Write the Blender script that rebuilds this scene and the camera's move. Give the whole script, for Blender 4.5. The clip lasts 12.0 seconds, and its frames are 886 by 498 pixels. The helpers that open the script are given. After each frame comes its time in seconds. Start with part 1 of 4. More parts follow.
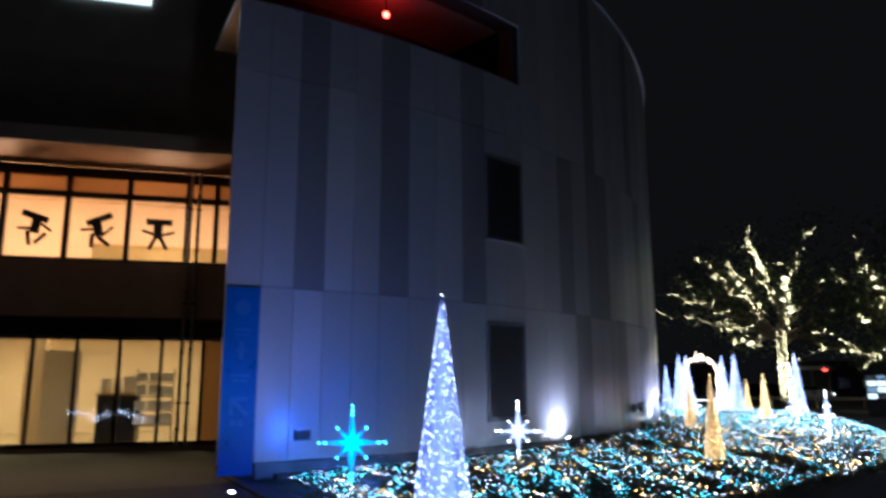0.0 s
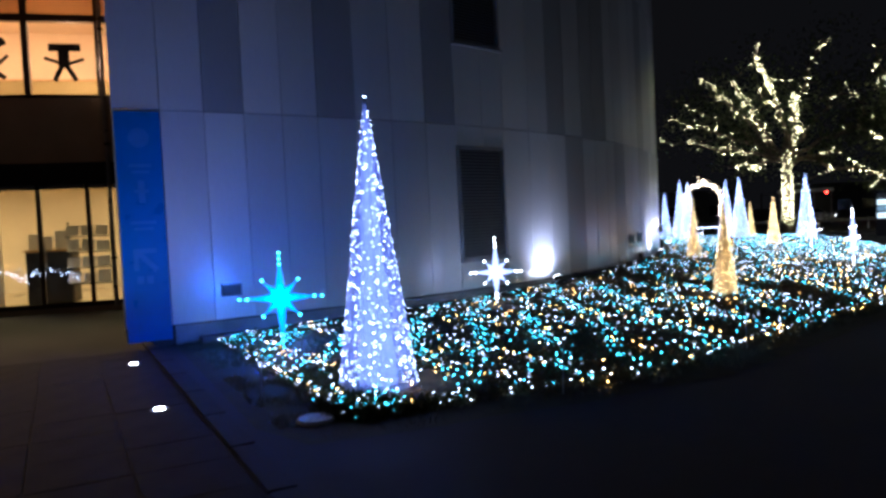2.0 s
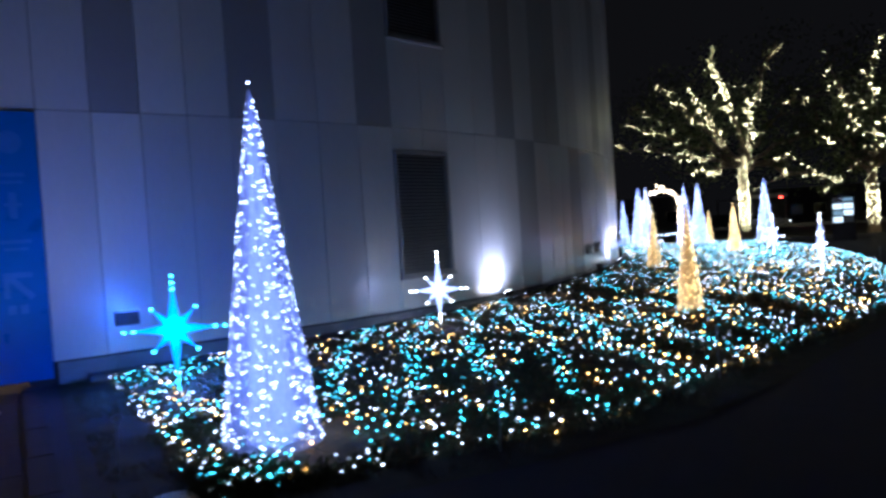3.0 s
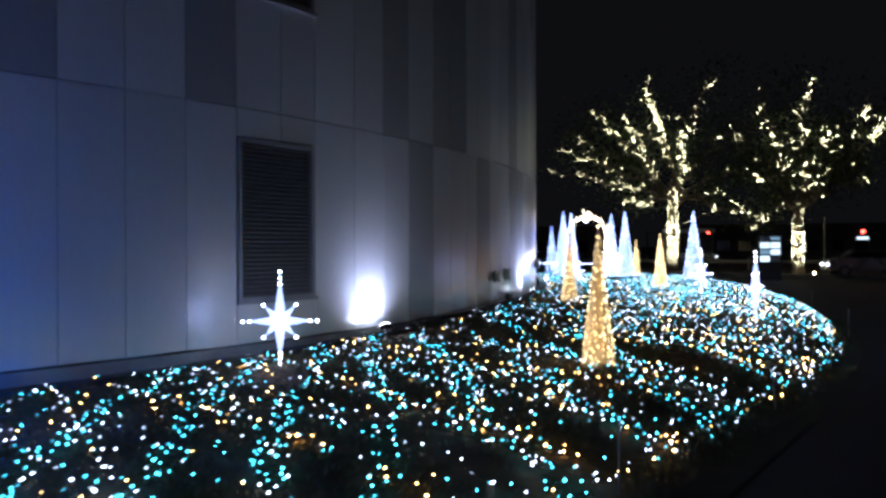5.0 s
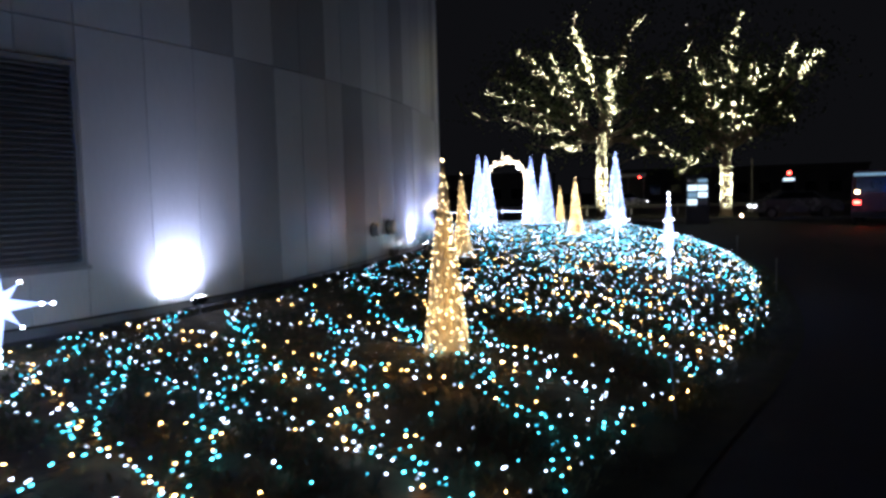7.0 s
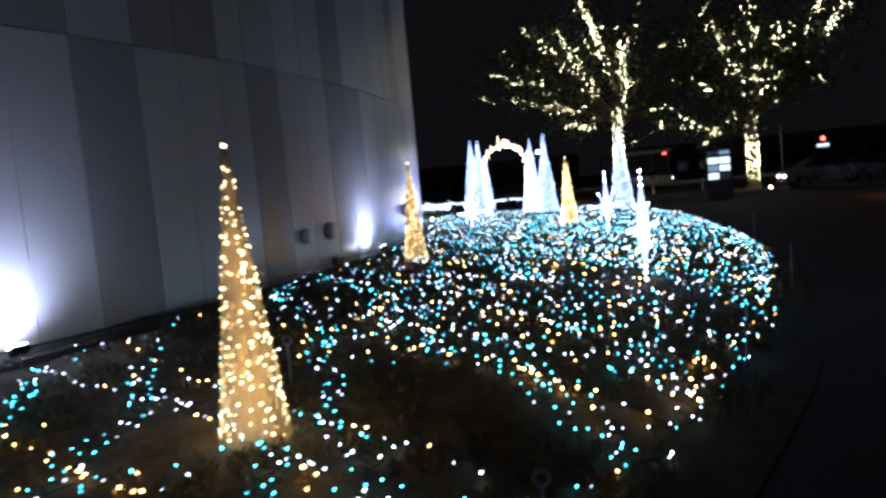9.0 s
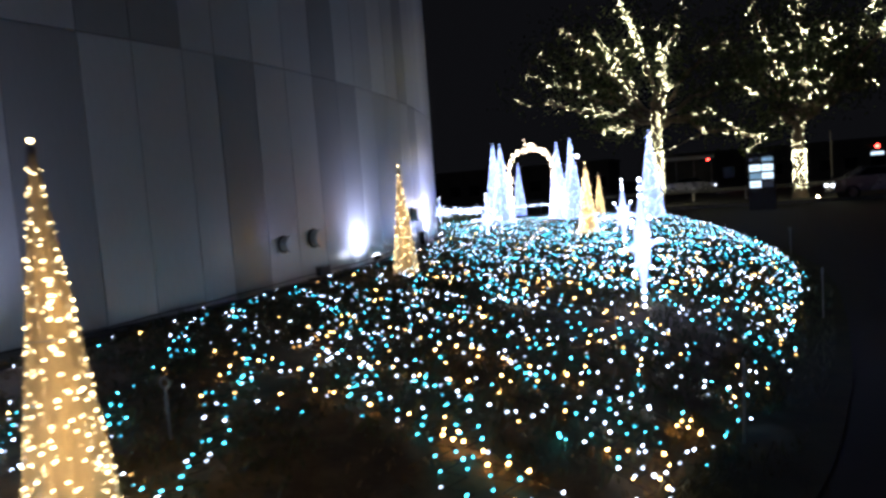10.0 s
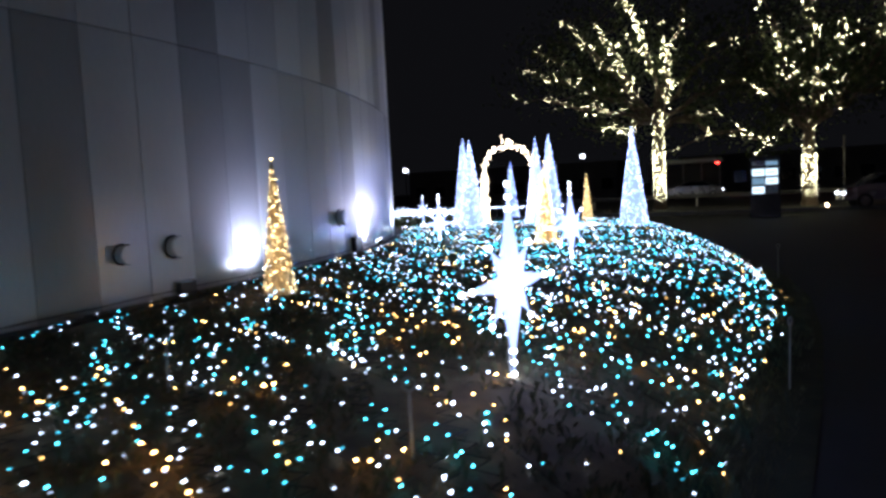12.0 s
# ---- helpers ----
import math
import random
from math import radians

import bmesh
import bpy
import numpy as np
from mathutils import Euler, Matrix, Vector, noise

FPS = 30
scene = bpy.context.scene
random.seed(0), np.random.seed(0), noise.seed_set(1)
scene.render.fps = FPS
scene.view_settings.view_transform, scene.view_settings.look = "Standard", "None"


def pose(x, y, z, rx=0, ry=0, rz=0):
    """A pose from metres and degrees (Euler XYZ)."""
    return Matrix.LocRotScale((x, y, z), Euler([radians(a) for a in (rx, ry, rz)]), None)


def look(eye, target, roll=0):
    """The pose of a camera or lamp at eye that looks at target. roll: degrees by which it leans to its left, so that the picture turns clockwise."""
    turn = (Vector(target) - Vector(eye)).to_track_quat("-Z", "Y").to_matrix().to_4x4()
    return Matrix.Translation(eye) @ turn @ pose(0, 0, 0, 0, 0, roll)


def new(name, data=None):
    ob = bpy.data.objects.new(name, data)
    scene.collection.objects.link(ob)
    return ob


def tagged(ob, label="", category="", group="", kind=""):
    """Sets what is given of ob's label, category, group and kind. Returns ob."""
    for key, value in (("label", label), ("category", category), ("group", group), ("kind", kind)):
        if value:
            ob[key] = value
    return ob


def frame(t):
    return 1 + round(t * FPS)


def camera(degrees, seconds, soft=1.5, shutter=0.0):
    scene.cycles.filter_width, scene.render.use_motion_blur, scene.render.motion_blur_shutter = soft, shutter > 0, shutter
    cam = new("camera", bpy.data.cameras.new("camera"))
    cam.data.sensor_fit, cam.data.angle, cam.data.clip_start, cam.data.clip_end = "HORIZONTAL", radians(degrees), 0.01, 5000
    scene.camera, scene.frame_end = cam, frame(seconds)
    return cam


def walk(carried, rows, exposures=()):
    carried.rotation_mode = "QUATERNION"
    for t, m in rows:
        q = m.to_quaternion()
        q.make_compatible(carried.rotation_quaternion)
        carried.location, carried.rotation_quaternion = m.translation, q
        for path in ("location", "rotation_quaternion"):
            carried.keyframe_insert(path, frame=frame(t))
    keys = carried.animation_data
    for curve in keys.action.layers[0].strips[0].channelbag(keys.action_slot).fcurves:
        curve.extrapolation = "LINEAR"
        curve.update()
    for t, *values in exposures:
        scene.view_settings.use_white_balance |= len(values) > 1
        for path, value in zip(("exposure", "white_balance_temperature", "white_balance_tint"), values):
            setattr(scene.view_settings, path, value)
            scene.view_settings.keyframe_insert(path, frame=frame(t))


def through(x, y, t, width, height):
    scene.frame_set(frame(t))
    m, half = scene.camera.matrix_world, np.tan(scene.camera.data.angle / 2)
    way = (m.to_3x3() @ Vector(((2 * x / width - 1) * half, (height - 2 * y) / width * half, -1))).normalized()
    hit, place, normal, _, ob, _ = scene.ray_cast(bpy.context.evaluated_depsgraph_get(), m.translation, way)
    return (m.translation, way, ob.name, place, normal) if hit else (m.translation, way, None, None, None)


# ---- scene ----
cam = camera(63.6, 12.0, soft=3.0, shutter=0.5)
METRES, EYE, TILT, LEAN, TURN = 15.152, 1.5, 0.0, 0.0, 29.0
ROWS = [
    (0.0, 0.0, 0.0, 0.0, 0.02, 10.58, 0.11),
    (0.5, 0.0116, 0.0403, -0.0021, -2.89, 6.67, 0.11),
    (1.0, 0.0248, 0.0828, -0.0046, -2.42, -0.13, 2.31),
    (1.5, 0.0323, 0.123, -0.0059, 0.44, -0.55, 3.13),
    (2.0, 0.0425, 0.1635, -0.0053, 0.09, -2.08, 2.77),
    (2.5, 0.0554, 0.2037, -0.0045, 0.68, -0.77, 3.87),
    (3.0, 0.0686, 0.2449, -0.0043, -2.96, -1.44, 3.64),
    (5.0, 0.1451, 0.399, -0.0055, -8.01, -0.24, 0.16),
    (5.5, 0.1712, 0.4364, -0.0063, -9.74, -2.14, 1.14),
    (6.0, 0.1953, 0.4713, -0.0075, -11.26, -1.82, 0.47),
    (6.5, 0.2235, 0.505, -0.0088, -13.22, -4.76, 2.2),
    (7.0, 0.2485, 0.5364, -0.0099, -12.74, -4.28, 1.44),
    (9.0, 0.3597, 0.6502, -0.0122, -10.36, -4.92, 5.13),
    (9.5, 0.3865, 0.6793, -0.0132, -9.49, -5.04, 2.86),
    (10.0, 0.4142, 0.7063, -0.0129, -7.0, -4.43, 4.19),
    (10.5, 0.4402, 0.7363, -0.0139, -6.78, -4.52, 3.24),
    (11.0, 0.4694, 0.7656, -0.0136, -6.02, -4.33, 4.06),
    (11.5, 0.4945, 0.7973, -0.0145, -5.89, -4.29, 2.59),
    (12.0, 0.5215, 0.8293, -0.0147, -5.93, -4.56, 2.88),
]
walk(cam, [(t, pose(0, 0, EYE, TILT, LEAN, TURN) @ pose(METRES * x, METRES * y, METRES * z, 90 + pitch, roll, yaw)) for t, x, y, z, yaw, pitch, roll in ROWS], [(0.0, 1.6, 6050, 10), (3.0, 1.6, 6050, 10), (6.0, 1.6, 6150, 11), (12.0, 1.55, 6150, 12)])
# ---------------------------------------------------------------- world and exposure
world = bpy.data.worlds.new("night_sky")
scene.world = world
world.use_nodes = True
wn = world.node_tree.nodes["Background"]
wn.inputs[0].default_value = (0.42, 0.42, 0.5, 1)
wn.inputs[1].default_value = 0.0034

CX, CY, RAD = -28.017, 21.156, 22.779          # the drum: centre and radius
SEAM1, SEAM2, ROOF = 3.13, 7.03, 12.3
RNG = random.Random(7)


def on_drum(arc, out=0.0, z=0.0):
    a = arc / RAD
    return Vector((CX + (RAD + out) * math.cos(a), CY + (RAD + out) * math.sin(a), z))


def path_z(y):
    return float(np.interp(y, [0, 7, 20, 26, 40], [0, -0.05, -0.14, -0.2, -0.3]))


EDGE_Y = [6.8, 7.3, 7.9, 8.75, 10.3, 11.4, 13.1, 14.6, 16.4, 18.0, 20.0, 22.0, 24.2, 26.0, 28.7, 33.4, 36.0, 38.0, 39.4, 39.9]
EDGE_X = [-4.0, -3.5, -3.1, -2.35, -1.75, -1.35, -0.8, -0.25, 0.3, 0.6, 0.85, 1.05, 1.14, 1.0, 0.6, -0.5, -1.6, -3.4, -7.5, -9.8]


def bed_right(y):
    return float(np.interp(y, EDGE_Y, EDGE_X))


def bed_left(y):
    """The wall's foot, or the front edge of the bed near its tip."""
    wall = CX + math.sqrt(max(0.0, (RAD + 0.24) ** 2 - (y - CY) ** 2))
    if y < 9.95:
        return max(wall, -4.0 - (y - 6.8) * 1.5)
    return wall


def bed_z(x, y):
    core = float(np.interp(y, [6.8, 9, 13, 16, 18, 21, 25, 31, 36, 40], [-0.03, 0.0, 0.03, 0.12, 0.19, 0.25, 0.26, 0.25, 0.2, 0.0]))
    d = bed_right(y) - x
    if y < 12:
        d = min(d, (x - bed_left(y)) * 0.7 + 0.2) if y < 9.9 else d
    k = min(1.0, max(0.0, d / 1.3))
    k = k * (2 - k)
    return path_z(y) + (core - path_z(y)) * k


def ground_z(x, y):
    if 6.8 < y < 39.9 and bed_left(y) - 0.4 < x < bed_right(y):
        return bed_z(x, y)
    return path_z(y)


# ---------------------------------------------------------------- materials
def material(name):
    m = bpy.data.materials.new(name)
    m.use_nodes = True
    nt = m.node_tree
    return m, nt, nt.nodes["Principled BSDF"]


def surface(name, colour, rough=0.6, metal=0.0, scale=6.0, vary=0.25, bump=0.15, fine=60.0, per_object=0.0, stretch=(1, 1, 1), drift=0.11):
    """A painted, stone or metal surface with stains, grain and fine relief."""
    m, nt, b = material(name)
    tc = nt.nodes.new("ShaderNodeTexCoord")
    mp = nt.nodes.new("ShaderNodeMapping")
    mp.inputs["Scale"].default_value = stretch
    nt.links.new(tc.outputs["Object"], mp.inputs[0])
    big = nt.nodes.new("ShaderNodeTexNoise")
    big.inputs["Scale"].default_value, big.inputs["Detail"].default_value = scale, 6
    small = nt.nodes.new("ShaderNodeTexNoise")
    small.inputs["Scale"].default_value, small.inputs["Detail"].default_value = fine, 4
    for n in (big, small):
        nt.links.new(mp.outputs[0], n.inputs["Vector"])
    add = nt.nodes.new("ShaderNodeMath")
    add.operation = "MULTIPLY_ADD"
    add.inputs[1].default_value, add.inputs[2].default_value = 0.35, 0.0
    nt.links.new(small.outputs[0], add.inputs[0])
    nt.links.new(big.outputs[0], add.inputs[2])
    ramp = nt.nodes.new("ShaderNodeMapRange")
    ramp.inputs[1].default_value, ramp.inputs[2].default_value = 0.4, 0.95
    ramp.inputs[3].default_value, ramp.inputs[4].default_value = 1 - vary, 1 + vary
    nt.links.new(add.outputs[0], ramp.inputs[0])
    value = ramp.outputs[0]
    if per_object:
        info = nt.nodes.new("ShaderNodeObjectInfo")
        mr = nt.nodes.new("ShaderNodeMapRange")
        mr.inputs[3].default_value, mr.inputs[4].default_value = 1 - per_object, 1 + per_object
        nt.links.new(info.outputs["Random"], mr.inputs[0])
        mul = nt.nodes.new("ShaderNodeMath")
        mul.operation = "MULTIPLY"
        nt.links.new(value, mul.inputs[0])
        nt.links.new(mr.outputs[0], mul.inputs[1])
        value = mul.outputs[0]
    mix = nt.nodes.new("ShaderNodeVectorMath")
    mix.operation = "SCALE"
    mix.inputs[0].default_value = colour[:3]
    nt.links.new(value, mix.inputs["Scale"])
    nt.links.new(mix.outputs[0], b.inputs["Base Color"])
    rr = nt.nodes.new("ShaderNodeMapRange")
    rr.inputs[1].default_value, rr.inputs[2].default_value = 0.3, 0.8
    rr.inputs[3].default_value, rr.inputs[4].default_value = max(0.02, rough - drift), min(1, rough + drift)
    nt.links.new(big.outputs[0], rr.inputs[0])
    nt.links.new(rr.outputs[0], b.inputs["Roughness"])
    b.inputs["Metallic"].default_value = metal
    bp = nt.nodes.new("ShaderNodeBump")
    bp.inputs["Strength"].default_value, bp.inputs["Distance"].default_value = bump, 0.01
    nt.links.new(add.outputs[0], bp.inputs["Height"])
    nt.links.new(bp.outputs[0], b.inputs["Normal"])
    return m


def glow(name, colour, strength, spread=0.0):
    m, nt, b = material(name)
    b.inputs["Base Color"].default_value = (*colour, 1)
    b.inputs["Emission Color"].default_value = (*colour, 1)
    b.inputs["Emission Strength"].default_value = strength
    b.inputs["Roughness"].default_value = 0.3
    if spread:
        # no two small lamps burn alike: some are fresh, some weak
        geo, info = nt.nodes.new("ShaderNodeNewGeometry"), nt.nodes.new("ShaderNodeObjectInfo")
        add, frac, mr = nt.nodes.new("ShaderNodeMath"), nt.nodes.new("ShaderNodeMath"), nt.nodes.new("ShaderNodeMapRange")
        frac.operation = "FRACT"
        nt.links.new(geo.outputs["Random Per Island"], add.inputs[0])
        nt.links.new(info.outputs["Random"], add.inputs[1])
        nt.links.new(add.outputs[0], frac.inputs[0])
        mr.inputs[3].default_value, mr.inputs[4].default_value = strength * (1 - spread), strength * (1 + spread)
        nt.links.new(frac.outputs[0], mr.inputs[0])
        nt.links.new(mr.outputs[0], b.inputs["Emission Strength"])
    return m


def veil(name, colour, through=0.5, clear=0.0):
    """Thin gauze or film: part of the light goes through it, scattered."""
    m, nt, b = material(name)
    out = nt.nodes["Material Output"]
    tr, df, mx = (nt.nodes.new(n) for n in ("ShaderNodeBsdfTranslucent", "ShaderNodeBsdfDiffuse", "ShaderNodeMixShader"))
    wv = nt.nodes.new("ShaderNodeTexNoise")
    wv.inputs["Scale"].default_value = 45
    cr = nt.nodes.new("ShaderNodeMapRange")
    cr.inputs[3].default_value, cr.inputs[4].default_value = 0.75, 1.15
    nt.links.new(wv.outputs[0], cr.inputs[0])
    sc = nt.nodes.new("ShaderNodeVectorMath")
    sc.operation = "SCALE"
    sc.inputs[0].default_value = colour
    nt.links.new(cr.outputs[0], sc.inputs["Scale"])
    for n in (tr, df):
        nt.links.new(sc.outputs[0], n.inputs["Color"])
    mx.inputs[0].default_value = through
    nt.links.new(df.outputs[0], mx.inputs[1])
    nt.links.new(tr.outputs[0], mx.inputs[2])
    if clear:
        tp, m2 = nt.nodes.new("ShaderNodeBsdfTransparent"), nt.nodes.new("ShaderNodeMixShader")
        m2.inputs[0].default_value = clear
        nt.links.new(mx.outputs[0], m2.inputs[1])
        nt.links.new(tp.outputs[0], m2.inputs[2])
        mx = m2
    nt.links.new(mx.outputs[0], out.inputs["Surface"])
    return m


def glass(name, tint=(1, 1, 1), rough=0.02):
    m, nt, b = material(name)
    out = nt.nodes["Material Output"]
    tp, gl, mx, fr = (nt.nodes.new(n) for n in ("ShaderNodeBsdfTransparent", "ShaderNodeBsdfGlossy", "ShaderNodeMixShader", "ShaderNodeFresnel"))
    tp.inputs[0].default_value = (*tint, 1)
    gl.inputs["Roughness"].default_value = rough
    fr.inputs["IOR"].default_value = 1.5
    nt.links.new(fr.outputs[0], mx.inputs[0])
    nt.links.new(tp.outputs[0], mx.inputs[1])
    nt.links.new(gl.outputs[0], mx.inputs[2])
    nt.links.new(mx.outputs[0], out.inputs["Surface"])
    return m


M = {
    "asphalt": surface("asphalt", (0.042, 0.041, 0.044), 0.85, 0, 3, 0.4, 0.5, 180),
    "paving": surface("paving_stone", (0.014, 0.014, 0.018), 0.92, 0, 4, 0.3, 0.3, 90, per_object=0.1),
    "plinth": surface("plinth_concrete", (0.38, 0.38, 0.37), 0.8, 0, 2.5, 0.3, 0.3, 60),
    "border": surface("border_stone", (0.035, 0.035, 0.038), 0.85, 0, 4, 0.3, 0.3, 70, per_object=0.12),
    "kerb": surface("kerb_stone", (0.12, 0.12, 0.12), 0.7, 0, 4, 0.3, 0.3, 70, per_object=0.12),
    "soil": surface("bed_soil", (0.16, 0.118, 0.064), 0.95, 0, 5, 0.5, 0.8, 50),
    # copy of bed_soil, coloured darker so the verge reads as unlit ground
    "turf": surface("turf_darkened", (0.05, 0.052, 0.028), 0.95, 0, 5, 0.5, 0.8, 50),
    "leaf": surface("ground_leaves", (0.12, 0.125, 0.06), 0.6, 0, 2, 0.5, 0.1, 30),
    "dryleaf": surface("dry_leaves", (0.24, 0.15, 0.07), 0.8, 0, 2, 0.5, 0.1, 30),
    "panel_light": surface("panel_light_grey", (0.88, 0.88, 0.89), 0.3, 0.1, 0.5, 0.1, 0.05, 40, per_object=0.05, stretch=(1, 1, 0.2), drift=0.025),
    "panel_mid": surface("panel_mid_grey", (0.77, 0.77, 0.785), 0.3, 0.1, 0.5, 0.1, 0.05, 40, per_object=0.05, stretch=(1, 1, 0.2), drift=0.025),
    "panel_dark": surface("panel_dark_grey", (0.48, 0.48, 0.495), 0.3, 0.1, 0.5, 0.12, 0.05, 40, per_object=0.05, stretch=(1, 1, 0.2), drift=0.025),
    "backing": surface("wall_backing", (0.06, 0.06, 0.065), 0.8),
    "louvre": surface("louvre_metal", (0.42, 0.42, 0.43), 0.45, 0.2, 5, 0.15, 0.05),
    "dark": surface("dark_metal", (0.03, 0.03, 0.032), 0.5, 0.3, 8, 0.3, 0.1),
    "peg": surface("peg_metal", (0.32, 0.32, 0.32), 0.6, 0.3, 9, 0.2, 0.05),
    "steel": surface("steel", (0.45, 0.45, 0.46), 0.35, 0.9, 9, 0.15, 0.05),
    "render_wall": surface("rendered_wall", (0.5, 0.45, 0.37), 0.8, 0, 1.5, 0.15, 0.2, 50),
    "sign_blue": surface("sign_blue", (0.006, 0.2, 0.62), 0.35, 0, 3, 0.1, 0.02),
    "sign_white": surface("sign_white", (0.06, 0.26, 0.7), 0.4, 0, 6, 0.1, 0.02),
    "frame": surface("window_frame", (0.04, 0.03, 0.025), 0.45, 0.4, 8, 0.2, 0.05),
    "room": surface("room_plaster", (0.78, 0.66, 0.5), 0.85, 0, 1.5, 0.08, 0.05),
    "wood": surface("room_wood", (0.55, 0.36, 0.18), 0.6, 0, 3, 0.25, 0.1, 30, stretch=(6, 6, 0.5)),
    "soffit": surface("soffit_boards", (0.34, 0.19, 0.1), 0.6, 0, 2, 0.2, 0.1, 30, stretch=(0.5, 6, 1)),
    "olive": surface("olive_paint", (0.34, 0.3, 0.14), 0.7, 0, 2, 0.12, 0.05),
    "floor_in": surface("room_floor", (0.4, 0.32, 0.22), 0.35, 0, 2, 0.15, 0.05),
    "white": surface("white_paint", (0.78, 0.78, 0.77), 0.5, 0, 4, 0.08, 0.05),
    "black": surface("black_card", (0.012, 0.014, 0.012), 0.7, 0, 5, 0.3, 0.05),
    "bark": surface("bark", (0.12, 0.09, 0.065), 0.9, 0, 4, 0.4, 0.8, 25, stretch=(3, 3, 0.6)),
    "crown": surface("tree_leaves", (0.042, 0.06, 0.016), 0.6, 0, 1.2, 0.5, 0.1, 12),
    "cable": surface("cable", (0.01, 0.012, 0.01), 0.5),
    "car_red": surface("car_paint_dark_red", (0.07, 0.008, 0.01), 0.25, 0.3, 2, 0.1, 0.02),
    "car_silver": surface("car_paint_silver", (0.26, 0.26, 0.27), 0.3, 0.5, 2, 0.05, 0.02),
    "tyre": surface("tyre", (0.015, 0.015, 0.016), 0.85, 0, 20, 0.2, 0.3),
    "far_wall": surface("far_wall", (0.13, 0.125, 0.13), 0.8, 0, 0.4, 0.3, 0.1),
    "gauze_white": veil("gauze_white", (0.7, 0.72, 0.86), 0.55, 0.35),
    "blind": veil("blind_cloth", (0.62, 0.46, 0.3), 0.6),
    "gauze_gold": veil("gauze_gold", (0.8, 0.7, 0.48), 0.55, 0.35),
    "glass": glass("pane_glass"),
    "car_glass": surface("car_glass", (0.01, 0.012, 0.015), 0.08),
    "acrylic_blue": glow("acrylic_blue", (0.015, 0.3, 1.0), 0.62),
    "acrylic_white": glow("acrylic_white", (0.42, 0.54, 1.0), 0.7),
    "tip_blue": glow("tip_blue", (0.05, 0.6, 1.0), 7),
    "tip_white": glow("tip_white", (0.8, 0.9, 1.0), 7),
    "led_cyan": glow("led_cyan", (0.07, 0.68, 0.95), 4.6, 0.85),
    "led_white": glow("led_white", (0.6, 0.75, 1.0), 5.2, 0.85),
    "led_warm": glow("led_warm", (1.0, 0.53, 0.15), 11, 0.85),
    "led_cool": glow("led_cool", (0.46, 0.6, 1.0), 5.5, 0.85),
    # glow of the added filler inside the cones; only wire frame belongs there
    "inner_glow_cool": glow("inner_glow_cool", (0.22, 0.33, 1.0), 0.75),
    "inner_glow_gold": glow("inner_glow_gold", (1.0, 0.7, 0.34), 0.11),
    "led_gold": glow("led_gold", (1.0, 0.74, 0.36), 3.6, 0.85),
    "led_cream": glow("led_cream", (1.0, 0.93, 0.52), 8, 0.85),
    "led_arch": glow("led_arch", (1.0, 0.82, 0.55), 8, 0.85),
    "lamp_warm": glow("lamp_warm", (1.0, 0.72, 0.4), 14),
    "lamp_white": glow("lamp_white", (0.85, 0.92, 1.0), 12),
    "lamp_globe": glow("lamp_globe", (0.85, 0.92, 1.0), 3),
    "lamp_red": glow("lamp_red", (1.0, 0.03, 0.02), 14),
    "sign_lit": glow("sign_lit", (0.66, 0.86, 1.0), 0.62),
    "sign_dim": glow("sign_dim", (0.35, 0.6, 0.8), 0.16),
}


# ---------------------------------------------------------------- mesh helpers
def empty(name, place=(0, 0, 0), rz=0.0):
    ob = new(name)
    ob.empty_display_size = 0.1
    ob.matrix_basis = pose(*place, 0, 0, rz)
    return ob


def part(name, bm, mat, parent=None, label="", at=None):
    """Links a bmesh as one mesh object under a thing or a part."""
    me = bpy.data.meshes.new(name)
    bm.to_mesh(me)
    bm.free()
    me.materials.append(M[mat])
    ob = new(name, me)
    if at is not None:
        ob.matrix_basis = at
    if parent is not None:
        ob.parent = parent
    if label:
        tagged(ob, label)
    return ob


def raw(name, verts, faces, mat, parent=None, smooth=False):
    me = bpy.data.meshes.new(name)
    me.from_pydata(verts, [], faces)
    me.materials.append(M[mat])
    if smooth:
        me.polygons.foreach_set("use_smooth", [True] * len(me.polygons))
    me.update()
    ob = new(name, me)
    if parent is not None:
        ob.parent = parent
    return ob


def box(bm, lo, hi, m=None, bevel=0.0):
    c = [(a + b) / 2 for a, b in zip(lo, hi)]
    s = [abs(b - a) for a, b in zip(lo, hi)]
    mat = Matrix.Translation(c) @ Matrix.Diagonal((*s, 1))
    if m is not None:
        mat = m @ mat
    r = bmesh.ops.create_cube(bm, size=1, matrix=mat)
    if bevel:
        edges = {e for v in r["verts"] for e in v.link_edges}
        bmesh.ops.bevel(bm, geom=list(edges), offset=bevel, segments=2, affect="EDGES")
    return bm


def boxed(lo, hi, m=None, bevel=0.0):
    return box(bmesh.new(), lo, hi, m, bevel)


def tube(bm, a, b, ra, rb=None, sides=8, caps=True):
    a, b = Vector(a), Vector(b)
    d = b - a
    m = Matrix.Translation((a + b) / 2) @ d.to_track_quat("Z", "Y").to_matrix().to_4x4()
    bmesh.ops.create_cone(bm, cap_ends=caps, segments=sides, radius1=ra, radius2=ra if rb is None else rb, depth=d.length, matrix=m)
    return bm


def tubed(a, b, ra, rb=None, sides=8):
    return tube(bmesh.new(), a, b, ra, rb, sides)


OCTA_V = [(1, 0, 0), (-1, 0, 0), (0, 1, 0), (0, -1, 0), (0, 0, 1), (0, 0, -1)]
OCTA_F = [(0, 2, 4), (2, 1, 4), (1, 3, 4), (3, 0, 4), (2, 0, 5), (1, 2, 5), (3, 1, 5), (0, 3, 5)]


